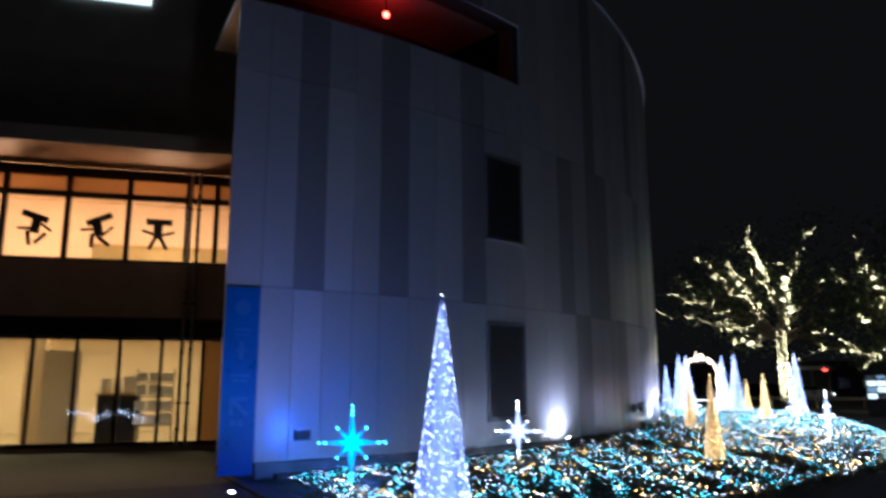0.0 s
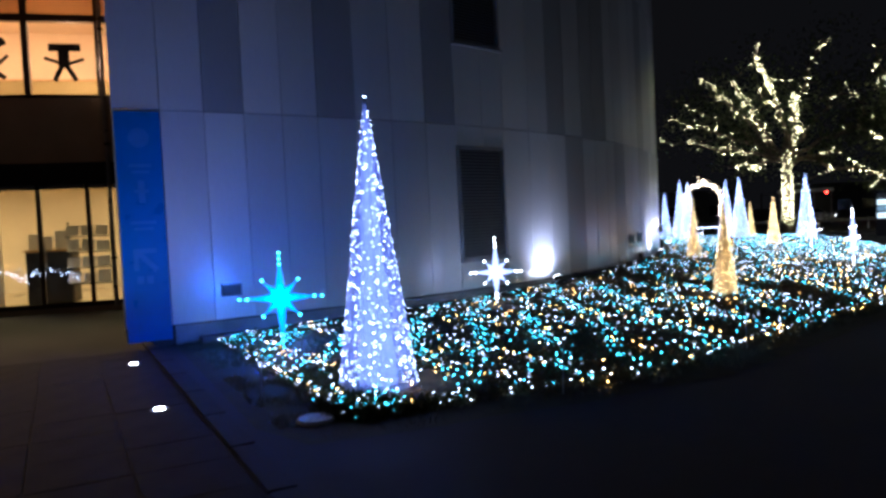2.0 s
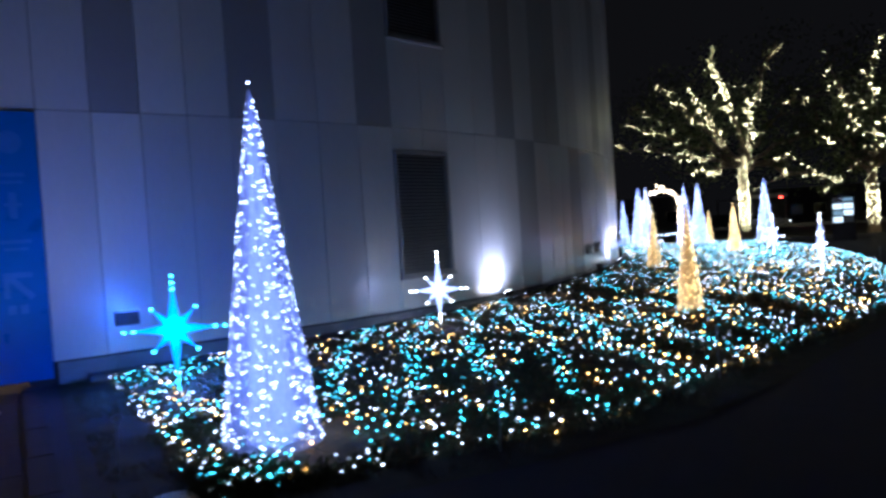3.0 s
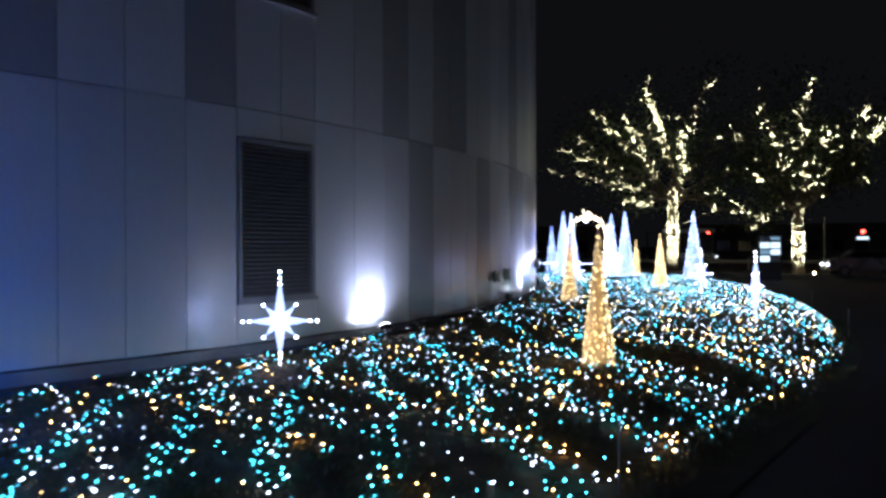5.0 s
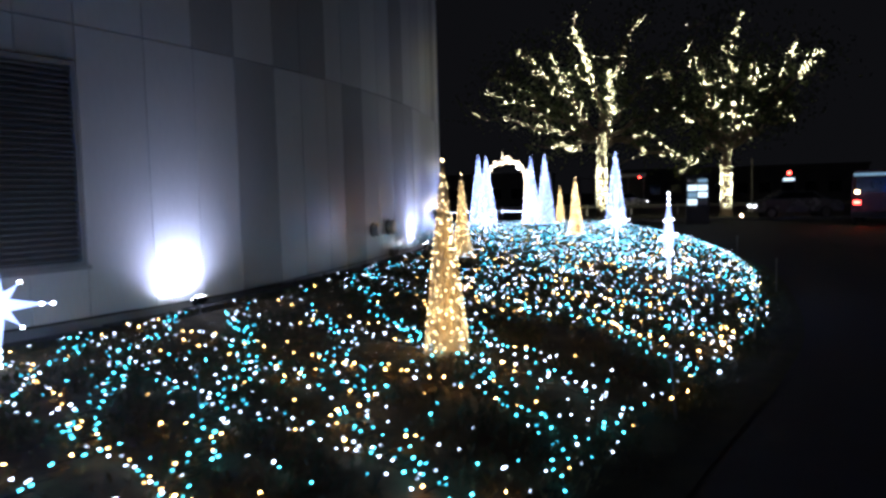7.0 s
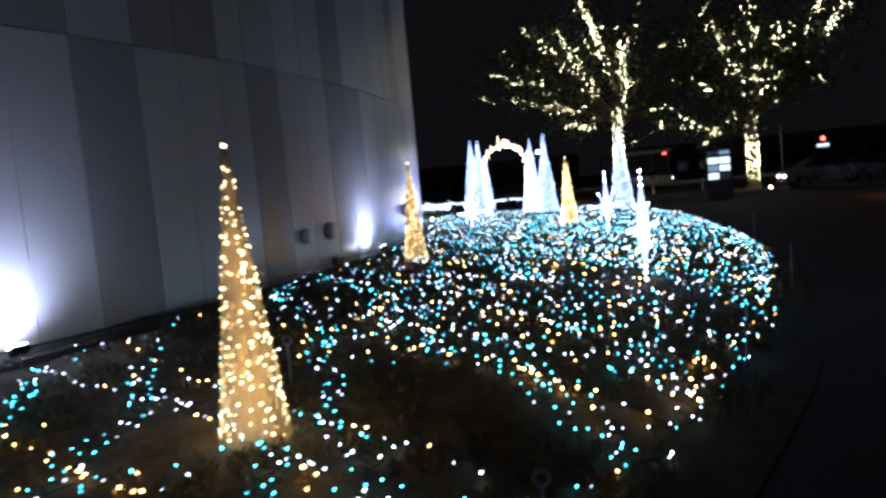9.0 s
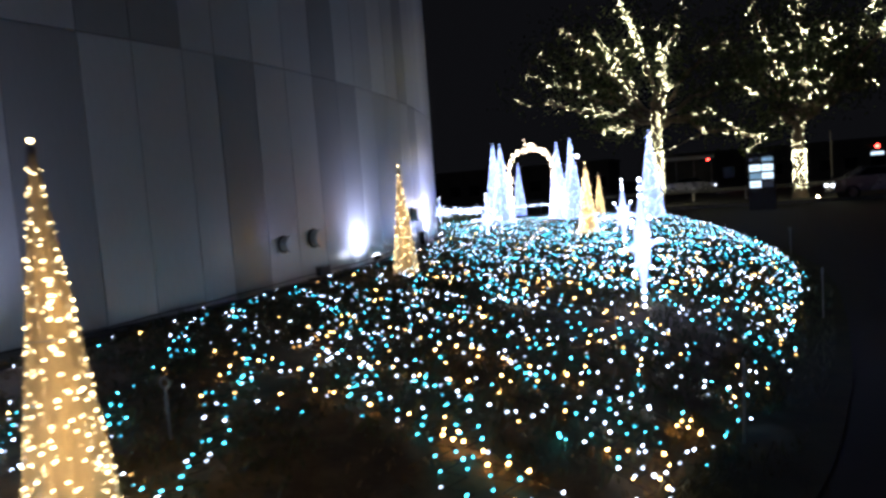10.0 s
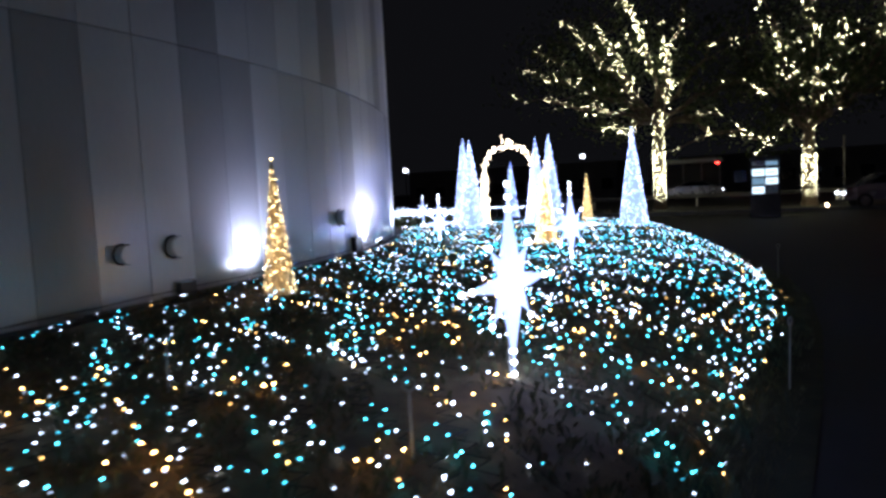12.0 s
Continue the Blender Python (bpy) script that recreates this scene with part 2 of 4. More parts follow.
def bulbs(name, places, radius, mat, parent=None, rng=None):
    """Many small lamps in one mesh."""
    vs, fs = [], []
    for p in places:
        k = len(vs)
        r = radius * (rng.uniform(0.75, 1.25) if rng else 1)
        vs += [(p[0] + r * x, p[1] + r * y, p[2] + r * z) for x, y, z in OCTA_V]
        fs += [(a + k, b + k, c + k) for a, b, c in OCTA_F]
    ob = raw(name, vs, fs, mat, parent)
    ob["kind"] = "stuff"
    return ob


def cable_runs(name, lines, radius, mat, parent=None):
    """Thin three-sided cables along polylines, in one mesh."""
    vs, fs = [], []
    for line in lines:
        start = len(vs)
        for p in line:
            vs += [(p[0] + radius, p[1], p[2]), (p[0] - radius, p[1] + radius, p[2]), (p[0], p[1], p[2] + radius * 1.6)]
        for i in range(len(line) - 1):
            k = start + 3 * i
            for j in range(3):
                fs.append((k + j, k + (j + 1) % 3, k + 3 + (j + 1) % 3, k + 3 + j))
    ob = raw(name, vs, fs, mat, parent)
    ob["kind"] = "stuff"
    return ob


def lamp(name, kind, place, energy, colour, size=0.1, target=None, angle=60, blend=0.6):
    data = bpy.data.lights.new(name, kind)
    data.energy, data.color = energy, colour
    if kind == "AREA":
        data.shape, data.size = "SQUARE", size
    else:
        data.shadow_soft_size = size
    if kind == "SPOT":
        data.spot_size, data.spot_blend = radians(angle), blend
    ob = new(name, data)
    ob.matrix_basis = look(place, target) if target is not None else pose(*place)
    return ob


# ---------------------------------------------------------------- ground
def grid_sheet(name, xs, ys, fz, mat):
    vs = [(x, y, fz(x, y)) for y in ys for x in xs]
    n = len(xs)
    fs = [(j * n + i, j * n + i + 1, (j + 1) * n + i + 1, (j + 1) * n + i) for j in range(len(ys) - 1) for i in range(n - 1)]
    return raw(name, vs, fs, mat, smooth=True)


xs = [-700, -200, -80] + [-40 + 2 * i for i in range(41)] + [80, 200, 700]
ys = [-700, -200, -60] + [-20 + 2 * i for i in range(46)] + [90, 130, 250, 900]
ground = tagged(grid_sheet("ground", xs, ys, lambda x, y: path_z(y) - 0.012, "asphalt"), "dark grey asphalt ground reaching to the horizon at night", "ground", kind="structure")

# the planted bed: one humped sheet
vs, fs = [], []
NU, rows_y = 26, [6.8 + 33.1 * i / 130 for i in range(131)]
for y in rows_y:
    l, r = bed_left(y), bed_right(y)
    for i in range(NU + 1):
        x = l + (r - l) * i / NU
        vs.append((x, y, bed_z(x, y) + (0.03 * noise.noise((x * 2.2, y * 2.2, 0)) if 0 < i < NU else -0.06)))
for j in range(130):
    for i in range(NU):
        k = j * (NU + 1) + i
        fs.append((k, k + 1, k + NU + 2, k + NU + 1))
bed = tagged(raw("planting_bed", vs, fs, "soil", smooth=True), "dark humped planting bed of soil beside the curved wall", "flower bed", kind="structure")


def in_bed(x, y, m=0.0):
    return 6.8 + m < y < 39.6 - m and bed_left(y) + m < x < bed_right(y) - m


# low leaves of the ground cover
def leaves(name, mat, count, seed, size, label):
    g = random.Random(seed)
    vs, fs = [], []
    while len(fs) < count:
        y = 6.9 + 30 * g.random() ** 1.5
        l, r = bed_left(y), bed_right(y)
        x = g.uniform(l, r + 0.05)
        if noise.noise((x * 0.9, y * 0.9, seed)) < -0.15:
            continue
        z = bed_z(min(x, r - 0.02), y)
        for _ in range(5):
            a, s = g.uniform(0, 6.28), size * g.uniform(0.6, 1.5)
            dx, dy, up = math.cos(a) * s, math.sin(a) * s, s * g.uniform(0.5, 1.8)
            px, py = x + g.gauss(0, 0.05), y + g.gauss(0, 0.05)
            k = len(vs)
            w = 0.22
            vs += [(px, py, z), (px + dx * 0.5 - dy * w, py + dy * 0.5 + dx * w, z + up * 0.7), (px + dx, py + dy, z + up), (px + dx * 0.5 + dy * w, py + dy * 0.5 - dx * w, z + up * 0.6)]
            fs.append((k, k + 1, k + 2, k + 3))
    return tagged(raw(name, vs, fs, mat), label, "ground cover", kind="stuff")


leaves("ground_cover", "leaf", 60000, 3, 0.035, "low dark green ground cover leaves in the bed")
leaves("dry_leaf_litter", "dryleaf", 16000, 5, 0.028, "scattered dry brown leaves among the ground cover")

# grass verge round the bed, its ground colour darkened in place of missing light
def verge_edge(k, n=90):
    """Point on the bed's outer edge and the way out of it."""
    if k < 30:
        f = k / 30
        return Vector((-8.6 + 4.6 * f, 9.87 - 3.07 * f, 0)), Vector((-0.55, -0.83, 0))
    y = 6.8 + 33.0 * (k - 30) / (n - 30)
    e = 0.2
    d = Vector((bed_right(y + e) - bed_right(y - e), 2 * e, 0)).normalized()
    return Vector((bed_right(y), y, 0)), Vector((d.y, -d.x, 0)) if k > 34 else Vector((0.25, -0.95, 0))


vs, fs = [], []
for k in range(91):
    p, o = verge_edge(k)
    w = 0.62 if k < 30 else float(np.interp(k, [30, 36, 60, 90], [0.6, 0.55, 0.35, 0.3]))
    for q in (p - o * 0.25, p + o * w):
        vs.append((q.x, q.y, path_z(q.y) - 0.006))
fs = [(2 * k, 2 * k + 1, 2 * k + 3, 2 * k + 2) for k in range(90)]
tagged(raw("verge", vs, fs, "turf", smooth=True), "turf verge round the bed, colour darkened to look unlit", "verge", kind="structure")
g = random.Random(77)
vs, fs = [], []
for _ in range(14000):
    k = g.uniform(0, 60) if g.random() < 0.8 else g.uniform(60, 90)
    p, o = verge_edge(int(k))
    q = p.lerp(verge_edge(min(90, int(k) + 1))[0], k % 1) + o * g.uniform(-0.15, 0.5 if k < 36 else 0.3)
    if noise.noise((q.x * 1.7, q.y * 1.7, 4)) < -0.1:
        continue
    a, h = g.uniform(0, 6.28), g.uniform(0.02, 0.07)
    dx, dy = math.cos(a), math.sin(a)
    z, i = path_z(q.y), len(vs)
    vs += [(q.x - dy * 0.003, q.y + dx * 0.003, z), (q.x + dy * 0.003, q.y - dx * 0.003, z), (q.x + dx * h * 0.6, q.y + dy * h * 0.6, z + h)]
    fs.append((i, i + 1, i + 2))
tagged(raw("verge_grass", vs, fs, "leaf"), "short dark grass blades along the bed's edge", "grass", kind="stuff")

# ---------------------------------------------------------------- the drum-shaped building
def drum_slab(a0, a1, z0, z1, out0, out1, steps=3):
    """A curved slab between two arcs, two heights and two depths."""
    vs, fs = [], []
    n = steps + 1
    for i in range(n):
        a = a0 + (a1 - a0) * i / steps
        vs += [on_drum(a, out0, z0), on_drum(a, out1, z0), on_drum(a, out1, z1), on_drum(a, out0, z1)]
    for i in range(steps):
        k = 4 * i
        for j in range(4):
            fs.append((k + j, k + 4 + j, k + 4 + (j + 1) % 4, k + (j + 1) % 4))
    fs += [(0, 1, 2, 3), (4 * steps + 3, 4 * steps + 2, 4 * steps + 1, 4 * steps)]
    return vs, fs


def drum_part(name, mat, parent, *args, **kw):
    return raw(name, *drum_slab(*args, **kw), mat, parent)


drum = tagged(new("wall_drum"), "curved drum building clad in grey metal panels", "building", kind="structure")
drum_part("core", "backing", drum, -12.9, 44.0, -0.3, 8.42, -0.5, -0.06, steps=90)
drum_part("core", "backing", drum, -6.6, 44.0, 8.42, 9.9, -0.5, -0.06, steps=80)
drum_part("core", "backing", drum, -12.9, 44.0, 9.9, ROOF, -0.5, -0.06, steps=90)
drum_part("recess_back", "backing", drum, -12.6, -6.6, 8.42, 9.9, -2.4, -2.2, steps=12)
drum_part("recess_floor", "panel_dark", drum, -13.28, -6.6, 8.36, 8.42, -2.3, 0.0, steps=12)
drum_part("recess_ceiling", "panel_dark", drum, -13.28, -6.6, 9.9, 9.96, -2.3, -0.5, steps=12)
drum_part("coping", "panel_dark", drum, -13.28, 44.0, ROOF, ROOF + 0.12, -0.5, 0.06, steps=90)
vs = [Vector((CX + 6, CY, ROOF - 0.02))] + [on_drum(-12.9 + 56.9 * i / 60, -0.4, ROOF - 0.02) for i in range(61)]
roof = raw("roof", vs, [(0, i, i + 1) for i in range(1, 61)], "backing", drum)

ARCS = [-13.24, -12.64, -12.06, -11.5, -10.93, -10.36, -9.71, -9.03, -8.33, -7.66, -6.98, -6.4, -5.62, -4.95, -4.28, -3.52, -2.92, -2.26,
        -1.76, -1.08, -0.42, 0.27, 0.97, 1.64, 2.35, 3.1, 3.8, 4.5, 5.2, 5.9, 6.6, 7.3, 8.0, 8.7, 9.4, 10.1, 10.8, 11.5, 12.2, 12.9, 13.6]
# tones of the panels, storey by storey: l light, m middle, d dark
TONES = ("mmlmmmmmmmmmmmdmmmdmmddmmmmdmmmmmdmmmmmm",
         "mmdlmdmldmmlmdmddmmlmdmmlmdmmlmdmmlmmdmm",
         "mmdmmdmmdmmmlmmdmmlmdmmlmdmmlmdmmlmmdmmm")
KIND = {"l": "panel_light", "m": "panel_mid", "d": "panel_dark"}
for (z0, z1), tones in zip(((0.2, SEAM1), (SEAM1, SEAM2), (SEAM2, ROOF)), TONES):
    for i, tone in enumerate(tones[:len(ARCS) - 1]):
        a0, a1 = ARCS[i] + 0.005, ARCS[i + 1] - 0.005
        lo, hi = z0 + 0.006, z1 - 0.006
        spans = [(lo, hi)]
        if i in (9, 10):                                   # the louvred openings
            if z0 < 1:
                spans = [(lo, 0.72), (2.78, hi)]
            elif z0 < 4:
                spans = [(lo, 4.56), (6.5, hi)]
        if z0 > 7 and a1 < -6.3:
            spans = [(lo, 8.4), (9.93, hi)]
        for s0, s1 in spans:
            drum_part("panel", KIND[tone], drum, a0, a1, s0, s1, -0.055, 0.0, steps=2)

# plinth, gutter and cable along the wall's foot
drum_part("plinth", "plinth", drum, -12.6, 20.0, -0.2, 0.185, -0.055, -0.008, steps=60)
gutter = new("gutter")
tagged(gutter, "pale concrete gutter edging along the wall's foot", "edging", kind="structure")


def foot_z(arc):
    p = on_drum(arc, 0.5)
    return float(np.interp(p.y, [8, 13, 16, 18, 21, 31, 40], [-0.03, 0.04, 0.1, 0.16, 0.23, 0.28, 0.28]))


a = -12.3
while a < 14:
    z = foot_z(a + 0.5)
    drum_part("kerb", "kerb", gutter, a + 0.004, a + 0.996, -0.3, z + 0.025, 0.012, 0.2, steps=2)
    a += 1.0
cable_runs("wall_cable", [[on_drum(-12.0 + 0.3 * i, 0.03, max(0.205, foot_z(-12.0 + 0.3 * i) + 0.08) + 0.004 * math.sin(i * 1.7)) for i in range(86)]], 0.005, "cable")
tagged(bpy.data.objects["wall_cable"], "black cable running along the wall's foot", "cable")


def louvre_window(z0, z1, name):
    ob = tagged(new(name), "dark grey metal louvre set in the panel wall", "louvre", kind="structure")
    a0, a1 = -7.64, -6.42
    drum_part("backing", "dark", ob, a0, a1, z0, z1, -0.13, -0.11)
    for b0, b1, c0, c1 in ((a0, a0 + 0.045, z0, z1), (a1 - 0.045, a1, z0, z1), (a0, a1, z0, z0 + 0.045), (a0, a1, z1 - 0.045, z1)):
        drum_part("frame", "louvre", ob, b0, b1, c0, c1, -0.11, 0.022)
    n = 34
    for i in range(n):
        z = z0 + 0.06 + (z1 - z0 - 0.1) * i / n
        vs, fs = [], []
        for k in range(3):
            a = a0 + 0.04 + (a1 - a0 - 0.08) * k / 2
            vs += [on_drum(a, 0.012, z), on_drum(a, 0.012, z + 0.008), on_drum(a, -0.06, z + 0.046), on_drum(a, -0.06, z + 0.038)]
        for k in range(2):
            for j in range(4):
                fs.append((4 * k + j, 4 * k + 4 + j, 4 * k + 4 + (j + 1) % 4, 4 * k + (j + 1) % 4))
        raw("slat", vs, fs, "louvre", ob)
    drum_part("sill", "louvre", ob, a0 - 0.03, a1 + 0.03, z0 - 0.04, z0, -0.1, 0.05)
    return ob


louvre_window(0.74, 2.76, "window_louvre_1")
louvre_window(4.58, 6.48, "window_louvre_2")

# round vent hoods
def vent_hood(arc, z, r):
    ob = tagged(new("vent_hood"), "round stubby metal vent hood on the panel wall", "vent", group="wall vents")
    part("collar", tubed(on_drum(arc, 0.0, z), on_drum(arc, 0.1, z), r * 0.86, None, 20), "panel_mid", ob)
    bm = tubed(on_drum(arc, 0.1, z), on_drum(arc, 0.128, z), r, r * 0.9, 24)
    part("cap", bm, "panel_mid", ob)
    part("flange", tubed(on_drum(arc, 0.002, z), on_drum(arc, 0.012, z), r * 1.05, None, 20), "dark", ob)
    return ob


vent_hood(-0.79, 0.79, 0.11)
vent_hood(-0.07, 0.81, 0.13)
vent_hood(4.24, 0.93, 0.14)


def wall_box(arc, z, w, h, mat, label):
    ob = tagged(new("outlet_box"), label, "outlet box")
    drum_part("body", mat, ob, arc - w / 2, arc + w / 2, z - h / 2, z + h / 2, 0.002, 0.09, steps=1)
    drum_part("lid", "steel", ob, arc - w / 2 - 0.01, arc + w / 2 + 0.01, z + h / 2, z + h / 2 + 0.015, 0.002, 0.11, steps=1)


wall_box(-11.83, 0.62, 0.26, 0.16, "kerb", "small weathered outlet box on the wall")
wall_box(0.05, 0.33, 0.24, 0.12, "kerb", "small weathered outlet box near the wall's foot")
wall_box(5.0, 0.42, 0.4, 0.25, "dark", "dark junction box near the wall's foot")

# red marker lamp in the roof recess
mk = tagged(new("marker_lamp"), "red warning lamp in the open roof recess", "lamp")
o = on_drum(-9.75, -0.9, 9.45)
part("bracket", tubed(o + Vector((0, 0, 0.06)), o + Vector((0, 0, 0.45)), 0.02), "dark", mk)
bm = bmesh.new()
bmesh.ops.create_icosphere(bm, subdivisions=2, radius=0.07, matrix=Matrix.Translation(o))
part("lens", bm, "lamp_red", mk)

# ---------------------------------------------------------------- blue wayfinding sign
sg = tagged(new("blue_sign"), "tall blue wayfinding panel with faint white symbols on the wall", "sign")
drum_part("panel", "sign_blue", sg, -13.22, -12.65, 0.02, 3.1, 0.004, 0.03)


def sign_mark(name, polys):
    vs, fs = [], []
    for poly in polys:
        k = len(vs)
        n = len(poly)
        vs += [on_drum(-13.22 + u, 0.031, z) for u, z in poly] + [on_drum(-13.22 + u, 0.036, z) for u, z in poly]
        fs.append(tuple(range(k + n, k + 2 * n)))
        fs += [(k + i, k + (i + 1) % n, k + n + (i + 1) % n, k + n + i) for i in range(n)]
    return raw(name, vs, fs, "sign_white", sg)


def rect(u0, z0, u1, z1):
    return [(u0, z0), (u1, z0), (u1, z1), (u0, z1)]


sign_mark("disc", [[(0.29 + 0.13 * math.cos(t * math.pi / 10), 2.75 + 0.13 * math.sin(t * math.pi / 10)) for t in range(20)]])
sign_mark("bar", [rect(0.15, 2.36, 0.43, 2.4), rect(0.18, 2.28, 0.4, 2.31)])
sign_mark("bar", [rect(0.25, 1.88, 0.33, 2.18), rect(0.2, 2.02, 0.38, 2.06)])
sign_mark("bar", [rect(0.13, 1.6, 0.45, 1.64), rect(0.17, 1.52, 0.41, 1.55)])
sign_mark("arrow", [[(0.14, 1.27), (0.14, 0.98), (0.2, 0.98), (0.2, 1.17), (0.4, 0.95), (0.45, 1.0), (0.25, 1.21), (0.43, 1.21), (0.43, 1.27)]])
sign_mark("bar", [rect(0.17, 0.8, 0.25, 0.9), rect(0.29, 0.8, 0.37, 0.9)])

# ---------------------------------------------------------------- entrance wing
# local frame: x along the facade (away from the drum), y inwards, z up
FAC = Matrix.Translation((-14.3, 12.3, 0)) @ Matrix(((-0.722, -0.692, 0, 0), (-0.692, 0.722, 0, 0), (0, 0, 1, 0), (0, 0, 0, 1)))
wing = tagged(new("wall_entrance"), "plain rendered entrance wing with lit windows", "building", kind="structure")
W0, W1 = -4.0, 13.0


def fpart(name, lo, hi, mat, parent, bevel=0.0, label=""):
    return part(name, boxed(lo, hi, FAC, bevel), mat, parent, label)


fpart("wall", (W0, 0, 3.06), (W1, 0.3, 4.42), "render_wall", wing)
fpart("wall", (W0, 0, 7.1), (W1, 0.3, 12.6), "render_wall", wing)
fpart("eave", (W0, -1.9, 6.78), (W1, 0.0, 7.1), "soffit", wing)
fpart("fascia", (W0, -1.95, 6.76), (W1, -1.9, 7.14), "render_wall", wing)
fpart("head", (W0, 0.02, 6.62), (W1, 0.28, 6.78), "frame", wing)
fpart("lintel", (W0, -0.06, 2.6), (W1, 0.2, 3.06), "dark", wing)
fpart("roof", (W0, 0.3, 12.4), (W1, 9, 12.6), "render_wall", wing)
fpart("end_wall", (W1, 0, 0), (W1 + 0.3, 9, 12.6), "render_wall", wing)
fpart("back_wall", (W0, 8.7, 0), (W1, 9, 12.6), "render_wall", wing)
fpart("side_wall", (W0 - 0.2, 0.3, 7.1), (W0, 9, 12.6), "render_wall", wing)
fpart("room_floor", (W0, 0.0, -0.1), (W1, 6, 0.02), "floor_in", wing)
fpart("room_back", (W0, 5.8, 0.02), (W1, 6, 3.0), "room", wing)
fpart("room_ceiling", (W0, 0.3, 3.0), (W1, 6, 3.06), "room", wing)
fpart("upper_floor", (W0, 0.3, 4.3), (W1, 6, 4.42), "floor_in", wing)
fpart("upper_back", (W0, 4.8, 4.42), (W1, 5, 7.1), "room", wing)
fpart("upper_ceiling", (W0, 0.3, 7.0), (W1, 5, 7.1), "room", wing)
fpart("upper_side", (W0 - 0.2, 0.3, 4.42), (W0 - 0.05, 5, 7.1), "room", wing)
fpart("lower_side", (W0 - 0.2, 0.3, 0.0), (W0 - 0.05, 6, 3.0), "room", wing)
lit = tagged(new("roof_light"), "lit white strip window high on the wing", "window", kind="structure")
fpart("pane", (1.2, -0.04, 11.3), (3.4, -0.004, 11.75), "sign_lit", lit)

# upper windows
WINX = [W0 + 0.05, -2.2, -0.75, -0.05, 1.35, 2.75, 4.15, 5.55, 6.95, 8.35, 9.75, 11.15, 12.55]
for i in range(len(WINX) - 1):
    x0, x1 = WINX[i], WINX[i + 1]
    w = tagged(new("window_%d" % (i + 1)), "warm lit upper window in a dark frame", "window", kind="structure")
    for lo, hi in (((x0, 0.06, 4.42), (x0 + 0.06, 0.2, 6.62)), ((x1 - 0.06, 0.06, 4.42), (x1, 0.2, 6.62)),
                   ((x0 + 0.06, 0.06, 4.42), (x1 - 0.06, 0.2, 4.5)), ((x0 + 0.06, 0.06, 6.02), (x1 - 0.06, 0.2, 6.16)), ((x0 + 0.06, 0.06, 6.55), (x1 - 0.06, 0.2, 6.62))):
        fpart("window_frame", lo, hi, "frame", w)
    for z0, z1 in ((4.5, 6.02), (6.16, 6.55)):
        p = fpart("pane", (x0 + 0.06, 0.12, z0), (x1 - 0.06, 0.13, z1), "glass", w)
        p.visible_shadow = False
    fpart("blind", (x0 + 0.06, 0.16, 6.16), (x1 - 0.06, 0.165, 6.55), "blind", w)

# dark card cut-outs stuck inside the panes: plain shapes only
def cutout(x, z, g, s):
    ob = tagged(new("window_cutout"), "dark paper cut-out decoration stuck on the lit window", "decoration", group="window cut-outs")
    bm = bmesh.new()
    for cx, cz, w, h, rot in ((0.0, 0.52, 0.62, 0.16, g), (0.02, 0.28, 0.22, 0.36, g * 0.5), (-0.12, -0.02, 0.1, 0.36, 28 + g), (0.14, -0.02, 0.1, 0.36, -26 + g), (-0.2, 0.22, 0.36, 0.07, 20 + g), (0.26, 0.25, 0.3, 0.07, -18 + g)):
        m = FAC @ Matrix.Translation((x + s * cx, 0.14, z + cz)) @ Matrix.Rotation(radians(rot), 4, "Y")
        box(bm, (-w / 2, 0, -h / 2), (w / 2, 0.006, h / 2), m, 0.002)
    part("card", bm, "black", ob)


for x, g, s in ((0.62, 0, 1), (2.02, 24, 1), (3.45, -18, -1), (4.8, 12, 1), (6.2, -8, 1)):
    cutout(x, 4.98, g, s)

# entrance doors
DX = [W0 + 0.05, -2.8, -1.7, -0.62, 0.35, 1.3, 2.25, 3.2, 4.15, 5.1, 6.05, 7.0, 8.0, 9.0, 10.0, 11.0, 12.0, 12.9]
for i in range(len(DX) - 1):
    x0, x1 = DX[i], DX[i + 1]
    d = tagged(new("door_%d" % (i + 1)), "glazed entrance door leaf in a slim metal frame", "door", kind="structure")
    for lo, hi in (((x0, 0.06, 0.02), (x0 + 0.04, 0.14, 2.6)), ((x1 - 0.04, 0.06, 0.02), (x1, 0.14, 2.6)),
                   ((x0 + 0.04, 0.06, 0.02), (x1 - 0.04, 0.14, 0.12)), ((x0 + 0.04, 0.06, 2.52), (x1 - 0.04, 0.14, 2.6))):
        fpart("door_frame", lo, hi, "steel" if lo[2] > 2 else "frame", d)
    p = fpart("pane", (x0 + 0.04, 0.095, 0.12), (x1 - 0.04, 0.105, 2.52), "glass", d)
    p.visible_shadow = False
    if i < 3:
        fpart("frosted_film", (x0 + 0.04, 0.11, 0.12), (x1 - 0.04, 0.113, 2.52), "blind", d, label="warm frosted film behind the glass")
    if i in (4, 5):
        fpart("door_handle", ((x1 if i == 4 else x0) - 0.1, 0.02, 0.8), ((x1 if i == 4 else x0) - 0.07, 0.05, 1.4), "steel", d)
# poles in front of the facade's end
for x in (-0.13, -0.33):
    t = tagged(new("down_pipe"), "slim metal pipe running up the facade", "pipe")
    part("pipe", tubed(FAC @ Vector((x, -0.1, 0)), FAC @ Vector((x, -0.1, 7.2)), 0.045, None, 12), "steel", t)
    for z in (1.0, 3.4, 5.8):
        part("clip", tubed(FAC @ Vector((x, -0.1, z)), FAC @ Vector((x, -0.1, z + 0.05)), 0.06, None, 12), "dark", t)

